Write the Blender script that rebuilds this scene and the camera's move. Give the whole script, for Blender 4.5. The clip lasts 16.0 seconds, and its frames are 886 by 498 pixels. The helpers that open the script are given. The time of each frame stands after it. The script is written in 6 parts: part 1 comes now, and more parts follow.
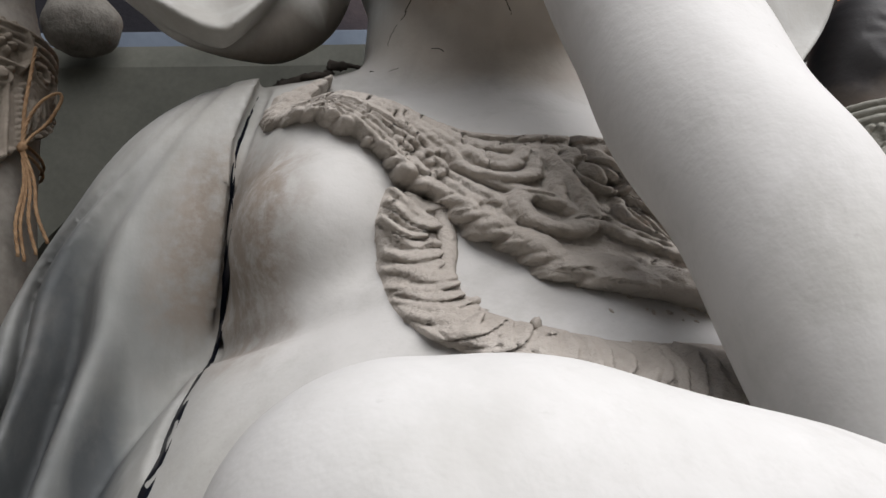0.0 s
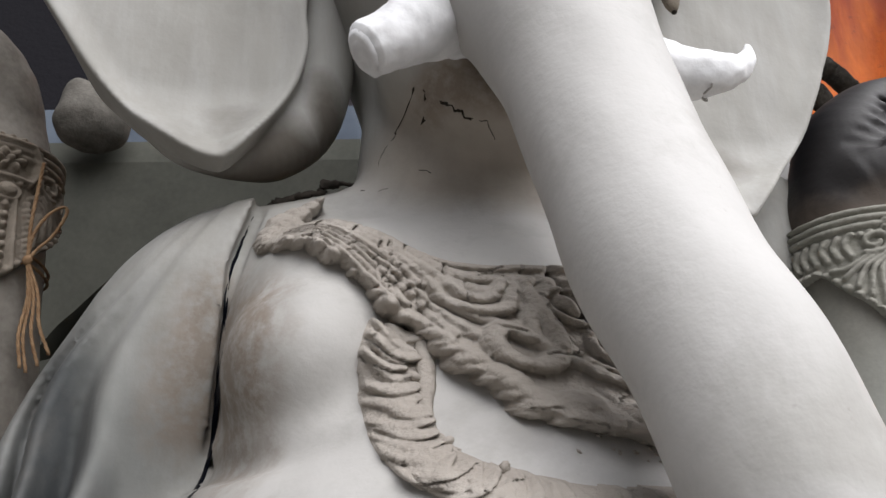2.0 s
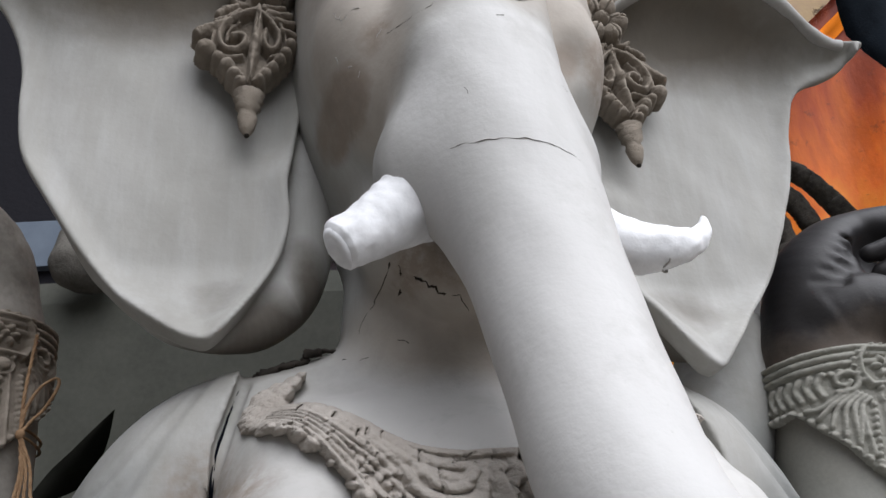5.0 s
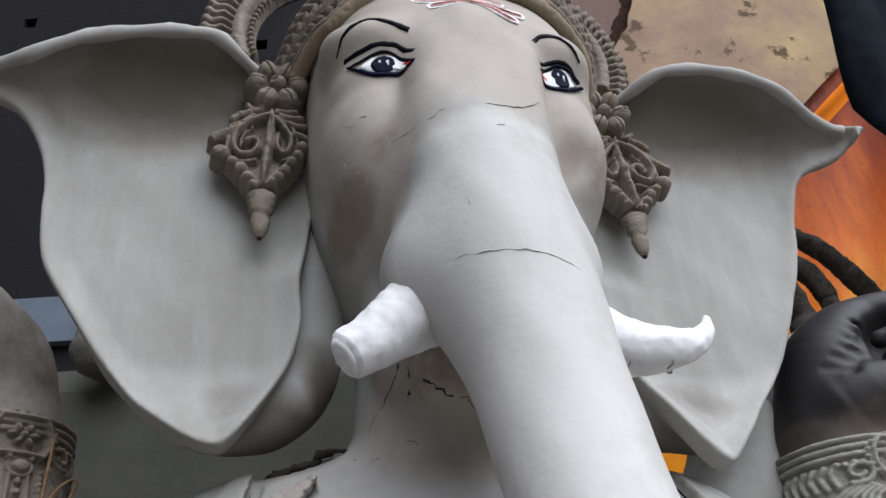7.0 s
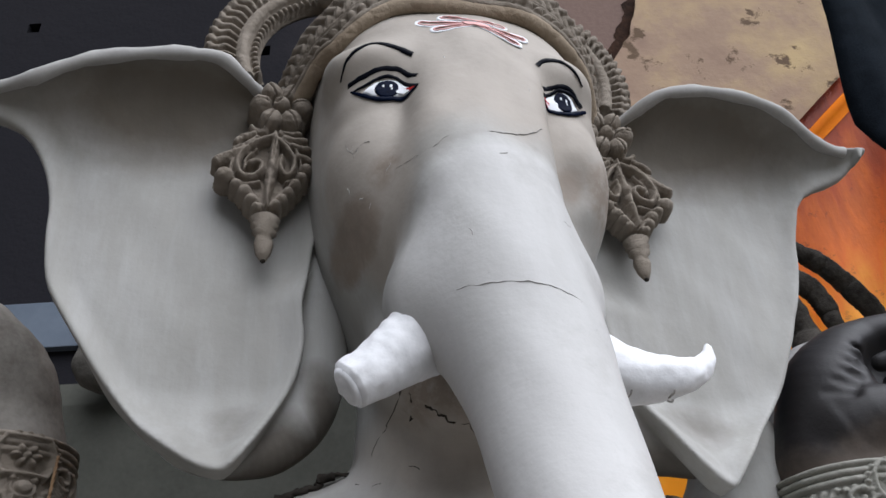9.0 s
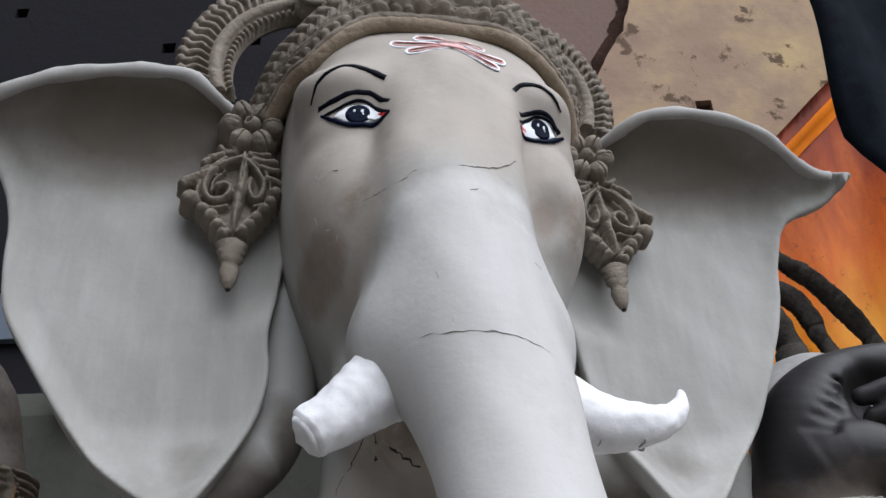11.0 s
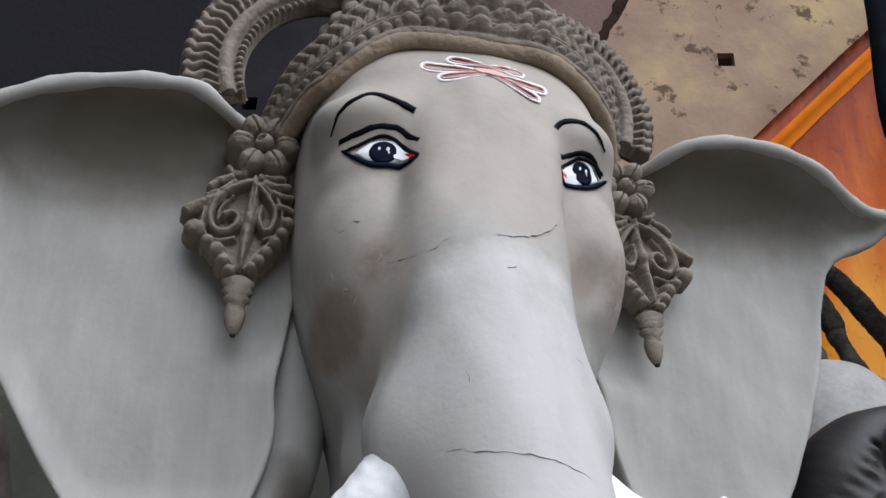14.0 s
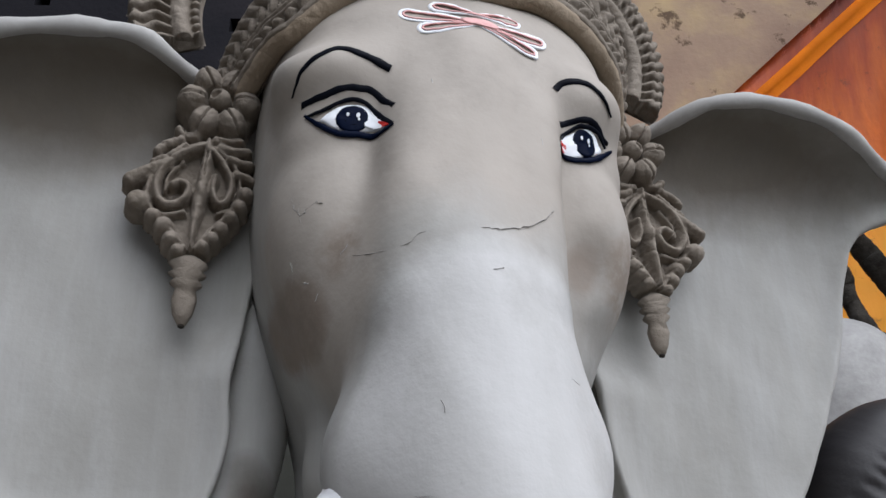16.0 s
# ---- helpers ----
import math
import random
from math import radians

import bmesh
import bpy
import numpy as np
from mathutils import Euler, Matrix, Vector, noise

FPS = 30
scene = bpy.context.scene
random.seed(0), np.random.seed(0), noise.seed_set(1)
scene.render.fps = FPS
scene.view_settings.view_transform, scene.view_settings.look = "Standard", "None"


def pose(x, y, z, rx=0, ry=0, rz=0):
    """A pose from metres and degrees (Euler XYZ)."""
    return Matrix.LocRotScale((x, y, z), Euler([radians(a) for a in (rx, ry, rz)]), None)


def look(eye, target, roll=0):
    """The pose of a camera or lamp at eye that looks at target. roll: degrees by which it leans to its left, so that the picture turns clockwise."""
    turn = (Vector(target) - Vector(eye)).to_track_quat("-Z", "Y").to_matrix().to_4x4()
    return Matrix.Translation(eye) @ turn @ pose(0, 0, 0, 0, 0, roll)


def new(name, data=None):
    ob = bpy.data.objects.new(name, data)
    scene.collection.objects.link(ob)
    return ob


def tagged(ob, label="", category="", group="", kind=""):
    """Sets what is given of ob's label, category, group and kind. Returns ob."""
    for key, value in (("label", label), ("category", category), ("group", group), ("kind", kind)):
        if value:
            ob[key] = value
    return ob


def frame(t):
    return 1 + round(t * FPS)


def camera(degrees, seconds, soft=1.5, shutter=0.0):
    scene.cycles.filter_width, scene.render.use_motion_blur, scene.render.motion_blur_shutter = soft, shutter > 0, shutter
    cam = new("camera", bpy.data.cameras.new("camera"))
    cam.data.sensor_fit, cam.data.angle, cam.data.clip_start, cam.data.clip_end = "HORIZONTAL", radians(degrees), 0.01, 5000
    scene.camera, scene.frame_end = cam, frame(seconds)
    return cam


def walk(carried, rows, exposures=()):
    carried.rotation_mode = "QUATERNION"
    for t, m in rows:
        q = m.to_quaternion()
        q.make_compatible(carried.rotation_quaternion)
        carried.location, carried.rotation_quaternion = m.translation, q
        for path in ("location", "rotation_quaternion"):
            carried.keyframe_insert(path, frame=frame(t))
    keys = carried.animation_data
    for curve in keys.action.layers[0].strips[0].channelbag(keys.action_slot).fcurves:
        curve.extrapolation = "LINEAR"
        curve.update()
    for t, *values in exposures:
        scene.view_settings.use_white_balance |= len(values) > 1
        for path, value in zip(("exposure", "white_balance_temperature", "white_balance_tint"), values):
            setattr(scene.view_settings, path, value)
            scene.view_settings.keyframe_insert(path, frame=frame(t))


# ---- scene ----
cam = camera(53.5, 16.0)
PATH = [
    (0, (0.01, 0.011, 1.259), (-0.008, 1.892, 1.937), -0.3),
    (0.5, (0.01, 0.001, 1.27), (-0.005, 1.871, 1.98), -0.4),
    (1, (0.02, -0.014, 1.283), (-0.005, 1.842, 2.029), -0.2),
    (1.5, (0.029, -0.028, 1.295), (0.002, 1.816, 2.07), -0.5),
    (2, (0.043, -0.051, 1.31), (0.003, 1.776, 2.123), -0.1),
    (2.5, (0.052, -0.069, 1.325), (0.013, 1.744, 2.17), -0.6),
    (3, (0.052, -0.093, 1.341), (0.018, 1.705, 2.216), -1.1),
    (3.5, (0.05, -0.105, 1.348), (-0.01, 1.676, 2.257), -0.7),
    (4, (0.053, -0.117, 1.364), (0.008, 1.652, 2.295), -1.2),
    (4.5, (0.075, -0.136, 1.394), (0.055, 1.62, 2.352), -2.6),
    (5, (0.079, -0.15, 1.398), (0.047, 1.593, 2.377), -2.2),
    (5.2, (0.086, -0.147, 1.4), (0.04, 1.587, 2.396), -1.9),
    (7.5, (0.104, -0.212, 1.441), (0.031, 1.45, 2.551), -2.5),
    (8, (0.105, -0.213, 1.445), (0.037, 1.447, 2.558), -2.7),
    (8.5, (0.107, -0.224, 1.445), (0.026, 1.432, 2.563), -2.6),
    (8.7, (0.102, -0.226, 1.45), (0.023, 1.432, 2.565), -2.4),
    (10.8, (0.147, -0.224, 1.515), (0.076, 1.465, 2.583), -1.4),
    (11, (0.141, -0.227, 1.538), (0.082, 1.453, 2.622), -1.6),
    (11.5, (0.138, -0.222, 1.569), (0.058, 1.449, 2.664), -0.8),
    (12, (0.135, -0.207, 1.609), (0.056, 1.475, 2.688), -0.1),
    (12.5, (0.118, -0.203, 1.656), (0.04, 1.504, 2.697), 0.5),
    (13, (0.105, -0.218, 1.699), (0.03, 1.506, 2.711), 0.5),
    (13.5, (0.104, -0.227, 1.739), (0.041, 1.523, 2.706), 0.6),
    (14, (0.102, -0.222, 1.77), (0.038, 1.545, 2.705), 1.4),
    (14.5, (0.107, -0.225, 1.797), (0.056, 1.564, 2.688), 1.3),
    (15, (0.098, -0.218, 1.822), (0.067, 1.593, 2.671), 1.4),
    (15.5, (0.101, -0.19, 1.834), (0.095, 1.644, 2.632), 1.2),
    (16, (0.118, -0.105, 1.918), (0.065, 1.737, 2.694), 1.9),
]
walk(cam, [(t, look(eye, target, roll)) for t, eye, target, roll in PATH], [(0, 0.1, 6560, 10), (3, 0.14, 6480, 10), (5, 0.08, 6260, 10), (8, -0.03, 6110, 10), (12, -0.1, 6080, 10), (16, -0.14, 6060, 10)])

# ---- world, sun and exposure ----
world = bpy.data.worlds.new("sky")
scene.world = world
world.use_nodes = True
wn, wl = world.node_tree.nodes, world.node_tree.links
sky = wn.new("ShaderNodeTexSky")
sky.sky_type, sky.sun_disc = "NISHITA", False
sky.sun_elevation, sky.sun_rotation = radians(53), radians(155)
sky.air_density, sky.dust_density = 1.0, 3.0
wn["Background"].inputs[1].default_value = 0.032
wl.new(sky.outputs[0], wn["Background"].inputs[0])

sun = new("sun", bpy.data.lights.new("sun", "SUN"))
sun.data.energy, sun.data.angle, sun.data.color = 6.0, radians(80), (0.94, 0.935, 0.96)
sun.matrix_world = look((2.6, -2.2, 6.7), (0.1, 1.0, 2.0))
scene.view_settings.exposure = 0.0


# ---- materials ----
def node_mat(name):
    m = bpy.data.materials.new(name)
    m.use_nodes = True
    return m, m.node_tree.nodes, m.node_tree.links, m.node_tree.nodes["Principled BSDF"]


def tex_noise(n, l, vec, scale, detail=4.0, rough=0.6):
    t = n.new("ShaderNodeTexNoise")
    t.inputs["Scale"].default_value, t.inputs["Detail"].default_value, t.inputs["Roughness"].default_value = scale, detail, rough
    l.new(vec, t.inputs["Vector"])
    return t.outputs["Fac"]


def ramp(n, l, fac, stops):
    r = n.new("ShaderNodeValToRGB")
    while len(r.color_ramp.elements) < len(stops):
        r.color_ramp.elements.new(0.5)
    for e, (p, c) in zip(r.color_ramp.elements, stops):
        e.position, e.color = p, (*c, 1.0) if len(c) == 3 else c
    l.new(fac, r.inputs[0])
    return r.outputs[0]


def mix(n, l, fac, a, b, how="MIX"):
    m = n.new("ShaderNodeMix")
    m.data_type, m.blend_type = "RGBA", how
    for v, s in ((fac, m.inputs[0]), (a, m.inputs[6]), (b, m.inputs[7])):
        if isinstance(v, bpy.types.NodeSocket):
            l.new(v, s)
        else:
            s.default_value = (*v, 1.0) if isinstance(v, tuple) else v
    return m.outputs[2]


def calc(n, l, how, a, b=0.0, clamp=False):
    m = n.new("ShaderNodeMath")
    m.operation, m.use_clamp = how, clamp
    for v, s in ((a, m.inputs[0]), (b, m.inputs[1])):
        if isinstance(v, bpy.types.NodeSocket):
            l.new(v, s)
        else:
            s.default_value = v
    return m.outputs[0]


def bump(n, l, height, b, strength, distance):
    k = n.new("ShaderNodeBump")
    k.inputs["Strength"].default_value, k.inputs["Distance"].default_value = strength, distance
    l.new(height, k.inputs["Height"])
    l.new(k.outputs[0], b.inputs["Normal"])
    return k


def plain(name, lo, hi, rough, scale=8.0, grain=120.0, depth=0.002, strength=0.4, metal=0.0):
    """A surface whose colour wanders between lo and hi at two scales, with fine relief."""
    m, n, l, b = node_mat(name)
    b.inputs["Specular IOR Level"].default_value = 0.12 if rough > 0.8 else 0.4
    co = n.new("ShaderNodeTexCoord").outputs["Object"]
    big, fine = tex_noise(n, l, co, scale), tex_noise(n, l, co, grain, 3.0)
    both = calc(n, l, "ADD", calc(n, l, "MULTIPLY", big, 0.75), calc(n, l, "MULTIPLY", fine, 0.25))
    l.new(ramp(n, l, both, [(0.32, lo), (0.68, hi)]), b.inputs["Base Color"])
    b.inputs["Roughness"].default_value, b.inputs["Metallic"].default_value = rough, metal
    bump(n, l, both, b, strength, depth)
    return m


def blob_mask(n, l, co, places, edge=0.5, ragged=1.2):
    """How far a spot lies inside the given ellipsoids (centre, radii), with a ragged border."""
    rag = tex_noise(n, l, co, 9.0, 5.0)
    out = None
    for c, r in places:
        s = n.new("ShaderNodeVectorMath")
        s.operation = "SUBTRACT"
        l.new(co, s.inputs[0])
        s.inputs[1].default_value = c
        d = n.new("ShaderNodeVectorMath")
        d.operation = "DIVIDE"
        l.new(s.outputs[0], d.inputs[0])
        d.inputs[1].default_value = r
        q = n.new("ShaderNodeVectorMath")
        q.operation = "LENGTH"
        l.new(d.outputs[0], q.inputs[0])
        v = calc(n, l, "ADD", q.outputs[1], calc(n, l, "MULTIPLY", calc(n, l, "SUBTRACT", rag, 0.5), ragged))
        v = calc(n, l, "DIVIDE", calc(n, l, "SUBTRACT", 1.0 + edge / 2, v), edge, True)
        out = v if out is None else calc(n, l, "MAXIMUM", out, v)
    return out


def clay_material():
    """Smoothed idol clay: pale slip over grey clay, brown repair patches, and shade painted in under the ear rolls and
    lobes.
    """
    m, n, l, b = node_mat("smooth_clay")
    co = n.new("ShaderNodeTexCoord").outputs["Object"]
    big, mid, fine = tex_noise(n, l, co, 2.6, 5.0), tex_noise(n, l, co, 13.0, 5.0), tex_noise(n, l, co, 170.0, 3.0)
    base = ramp(n, l, big, [(0.3, (0.262, 0.259, 0.24)), (0.7, (0.352, 0.35, 0.328))])
    base = mix(n, l, calc(n, l, "MULTIPLY", mid, 0.5), base, (0.285, 0.272, 0.248))
    smear_map = n.new("ShaderNodeMapping")
    smear_map.inputs["Scale"].default_value = (9.0, 9.0, 1.6)
    l.new(co, smear_map.inputs[0])
    smear = tex_noise(n, l, smear_map.outputs[0], 2.2, 6.0, 0.7)
    base = mix(n, l, ramp(n, l, smear, [(0.42, (0, 0, 0)), (0.75, (0.45, 0.45, 0.45))]), base, (0.42, 0.42, 0.415))
    # Chest and belly paler than the ears.
    chest_pale = blob_mask(n, l, co, [((0.0, -0.15, -1.1), (0.36, 0.45, 0.5))], 0.3, 0.5)
    base = mix(n, l, calc(n, l, "MULTIPLY", chest_pale, 0.85), base, mix(n, l, mid, (0.43, 0.42, 0.40), (0.52, 0.51, 0.495)))
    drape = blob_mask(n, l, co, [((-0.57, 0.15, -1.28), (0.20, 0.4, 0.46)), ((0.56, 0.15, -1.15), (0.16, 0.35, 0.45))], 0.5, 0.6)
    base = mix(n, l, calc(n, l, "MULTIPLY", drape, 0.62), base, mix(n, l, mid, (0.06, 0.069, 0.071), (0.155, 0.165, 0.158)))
    tan = blob_mask(n, l, co, [((0.0, -0.16, -0.09), (0.30, 0.24, 0.30)), ((-0.2, -0.2, -0.3), (0.12, 0.12, 0.18)), ((0.0, -0.05, -0.66), (0.2, 0.2, 0.12))], 0.4, 0.5)
    base = mix(n, l, calc(n, l, "MULTIPLY", tan, 0.85), base, mix(n, l, mid, (0.285, 0.252, 0.214), (0.385, 0.346, 0.302)))
    pale = blob_mask(n, l, co, [((-0.03, -0.40, -0.62), (0.19, 0.2, 0.31)), ((0.02, -0.44, -1.0), (0.17, 0.17, 0.3)), ((-0.1, -0.6, -1.37), (0.5, 0.16, 0.16))], 0.15, 0.3)
    base = mix(n, l, calc(n, l, "MULTIPLY", pale, 0.75), base, mix(n, l, smear, (0.43, 0.423, 0.41), (0.53, 0.525, 0.515)))
    brown = blob_mask(n, l, co, [((-0.205, -0.11, -0.37), (0.055, 0.1, 0.048)), ((-0.16, -0.21, -0.30), (0.032, 0.05, 0.04)), ((0.19, -0.17, -0.29), (0.04, 0.07, 0.06)),
                                 ((-0.38, -0.1, -1.0), (0.085, 0.2, 0.14)), ((0.02, -0.2, -0.63), (0.09, 0.1, 0.03)), ((-0.07, -0.12, -0.615), (0.08, 0.09, 0.045))], 0.5)
    cheek = blob_mask(n, l, co, [((-0.205, -0.11, -0.362), (0.058, 0.11, 0.048)), ((0.137, -0.235, -0.30), (0.026, 0.05, 0.036))], 0.45, 1.3)
    base = mix(n, l, calc(n, l, "MULTIPLY", cheek, 0.6), base, mix(n, l, mid, (0.16, 0.122, 0.094), (0.24, 0.19, 0.15)))
    torn_up = ramp(n, l, tex_noise(n, l, co, 42.0, 6.0, 0.7), [(0.36, (0.25, 0.25, 0.25)), (0.56, (1, 1, 1))])
    brown = calc(n, l, "MULTIPLY", brown, torn_up)
    base = mix(n, l, calc(n, l, "MULTIPLY", brown, 0.85), base, mix(n, l, mid, (0.17, 0.135, 0.105), (0.27, 0.225, 0.185)))
    # Browner clay under the ear lobes, darkened further to paint in shade.
    grime_shade = blob_mask(n, l, co, [((-0.33, 0.11, -0.65), (0.13, 0.105, 0.085)), ((-0.245, 0.12, -0.56), (0.04, 0.09, 0.09)), ((0.36, 0.11, -0.65), (0.14, 0.105, 0.10))], 0.4, 0.5)
    base = mix(n, l, calc(n, l, "MULTIPLY", grime_shade, 0.9), base, mix(n, l, mid, (0.055, 0.047, 0.038), (0.12, 0.105, 0.087)))
    # Darker streaks down the folds of the shawl.
    fold_dark = blob_mask(n, l, co, [((-0.565, 0.05, -1.13), (0.045, 0.3, 0.2)), ((-0.62, 0.05, -1.3), (0.04, 0.3, 0.2)), ((-0.50, 0.0, -1.25), (0.03, 0.3, 0.12))], 0.9, 1.0)
    base = mix(n, l, calc(n, l, "MULTIPLY", fold_dark, 0.8), base, (0.03, 0.035, 0.04))
    # Brown stain under the ear rolls, deepened to paint in their shade.
    roll_stain_shade = blob_mask(n, l, co, [((0.52, -0.0, 0.02), (0.26, 0.13, 0.10)), ((-0.5, -0.0, 0.0), (0.28, 0.13, 0.10))], 0.9, 0.8)
    base = mix(n, l, calc(n, l, "MULTIPLY", roll_stain_shade, 0.8), base, mix(n, l, mid, (0.072, 0.058, 0.041), (0.135, 0.112, 0.082)))
    speck, wipe = tex_noise(n, l, co, 60.0, 6.0, 0.75), tex_noise(n, l, co, 6.5, 8.0, 0.72)
    base = mix(n, l, ramp(n, l, speck, [(0.64, (0, 0, 0)), (0.76, (0.28, 0.28, 0.28))]), base, (0.17, 0.155, 0.135))
    base = mix(n, l, ramp(n, l, wipe, [(0.34, (0.2, 0.2, 0.2)), (0.48, (0, 0, 0))]), base, (0.2, 0.185, 0.162))
    l.new(base, b.inputs["Base Color"])
    b.inputs["Roughness"].default_value = 0.74
    b.inputs["Specular IOR Level"].default_value = 0.25
    h = calc(n, l, "ADD", calc(n, l, "MULTIPLY", mid, 1.0), calc(n, l, "MULTIPLY", fine, 0.02))
    bump(n, l, calc(n, l, "ADD", h, calc(n, l, "MULTIPLY", wipe, 0.3)), b, 0.28, 0.0065)
    return m


def arm_material():
    """Forearm clay: grey-green and dry below, wet and almost black over the hand, brown between."""
    m, n, l, b = node_mat("damp_arm_clay")
    co = n.new("ShaderNodeTexCoord").outputs["Object"]
    big, fine = tex_noise(n, l, co, 9.0, 5.0), tex_noise(n, l, co, 130.0, 3.0)
    xyz = n.new("ShaderNodeSeparateXYZ")
    l.new(co, xyz.inputs[0])
    level = calc(n, l, "ADD", xyz.outputs[2], calc(n, l, "MULTIPLY", calc(n, l, "SUBTRACT", big, 0.5), 0.16))
    base = ramp(n, l, calc(n, l, "ADD", level, 1.2), [(0.20, (0.24, 0.245, 0.22)), (0.46, (0.19, 0.175, 0.15)), (0.535, (0.10, 0.08, 0.065)), (0.60, (0.016, 0.0145, 0.0145)), (0.9, (0.022, 0.021, 0.023))])
    l.new(mix(n, l, calc(n, l, "MULTIPLY", fine, 0.25), base, (0.016, 0.014, 0.013)), b.inputs["Base Color"])
    b.inputs["Roughness"].default_value = 0.5
    b.inputs["Specular IOR Level"].default_value = 0.3
    bump(n, l, calc(n, l, "ADD", big, calc(n, l, "MULTIPLY", fine, 0.15)), b, 0.4, 0.006)
    return m


def moulded_material(name, lo, hi, dirt, crumbs=0.3):
    """Press-moulded ornament clay: paler on ridges by grain, pitted and cracked."""
    m, n, l, b = node_mat(name)
    co = n.new("ShaderNodeTexCoord").outputs["Object"]
    big, fine = tex_noise(n, l, co, 11.0, 5.0), tex_noise(n, l, co, 110.0, 4.0)
    base = ramp(n, l, big, [(0.3, lo), (0.7, hi)])
    base = mix(n, l, calc(n, l, "MULTIPLY", fine, 0.5), base, dirt)
    l.new(base, b.inputs["Base Color"])
    b.inputs["Roughness"].default_value, b.inputs["Specular IOR Level"].default_value = 0.95, 0.1
    v = n.new("ShaderNodeTexVoronoi")
    v.feature = "DISTANCE_TO_EDGE"
    v.inputs["Scale"].default_value = 30.0
    l.new(co, v.inputs["Vector"])
    crack = calc(n, l, "MULTIPLY", v.outputs["Distance"], 4.0, True)
    bump(n, l, calc(n, l, "ADD", calc(n, l, "MULTIPLY", crack, 0.2), calc(n, l, "ADD", big, calc(n, l, "MULTIPLY", fine, crumbs))), b, 0.85, 0.008)
    return m


CLAY, MOULD, PLASTER, INK, WHITE, RED, IRIS, PINK, DARKCLAY, SEAM, ARM, COARSE, RIM, CUFF, HAIR, WARM, LIMB = range(17)
STATUE_MATS = [
    clay_material(),
    moulded_material("moulded_clay", (0.162, 0.138, 0.111), (0.28, 0.245, 0.205), (0.135, 0.116, 0.092)),
    plain("white_plaster", (0.55, 0.555, 0.565), (0.79, 0.795, 0.805), 0.7, 16.0, 60.0, 0.005, 0.6),
    plain("black_paint", (0.003, 0.0035, 0.006), (0.007, 0.008, 0.012), 0.35, 20.0, 200.0, 0.0005, 0.2),
    plain("white_paint", (0.68, 0.70, 0.73), (0.8, 0.82, 0.84), 0.4, 20.0, 200.0, 0.0005, 0.2),
    plain("red_paint", (0.45, 0.02, 0.02), (0.6, 0.04, 0.03), 0.45, 20.0, 200.0, 0.0005, 0.2),
    plain("blue_black_paint", (0.002, 0.0035, 0.011), (0.004, 0.007, 0.02), 0.32, 20.0, 200.0, 0.0003, 0.1),
    plain("pink_paint", (0.58, 0.31, 0.30), (0.68, 0.42, 0.40), 0.6, 20.0, 200.0, 0.0005, 0.2),
    plain("damp_dark_clay", (0.009, 0.008, 0.007), (0.048, 0.041, 0.034), 0.9, 9.0, 90.0, 0.008, 0.7),
    plain("crack_shadow_clay", (0.38, 0.37, 0.355), (0.45, 0.44, 0.425), 0.95, 20.0, 200.0, 0.001, 0.3),
    arm_material(),
    moulded_material("coarse_clay", (0.33, 0.298, 0.262), (0.46, 0.425, 0.385), (0.3, 0.27, 0.235), 0.65),
    plain("pale_rim_clay", (0.29, 0.284, 0.27), (0.38, 0.373, 0.356), 0.85, 12.0, 120.0, 0.003, 0.4),
    moulded_material("grey_green_moulded_clay", (0.23, 0.228, 0.198), (0.36, 0.352, 0.318), (0.2, 0.193, 0.165)),
    plain("hairline_crack", (0.22, 0.21, 0.195), (0.4, 0.386, 0.366), 0.95, 60.0, 200.0, 0.001, 0.3),
    moulded_material("tan_band_clay", (0.23, 0.182, 0.13), (0.34, 0.28, 0.21), (0.19, 0.15, 0.108)),
    plain("dry_arm_clay", (0.075, 0.066, 0.055), (0.22, 0.205, 0.18), 0.8, 7.0, 90.0, 0.006, 0.5),
]
for m in STATUE_MATS[3:8]:
    m.node_tree.nodes["Principled BSDF"].inputs["Specular IOR Level"].default_value = 0.02

# ---- the statue: one modelled clay volume with moulded ornaments ----
# Statue axes: x to its left hand, y to its back, z up, from between the ear flowers.
AXES3 = ((0.9627, 0.2672, 0.043), (-0.2674, 0.9636, 0.0), (-0.0415, -0.0115, 0.9991))
STATUE = Matrix.Translation((0.0635, 1.08, 2.61)) @ Matrix(AXES3).transposed().to_4x4()


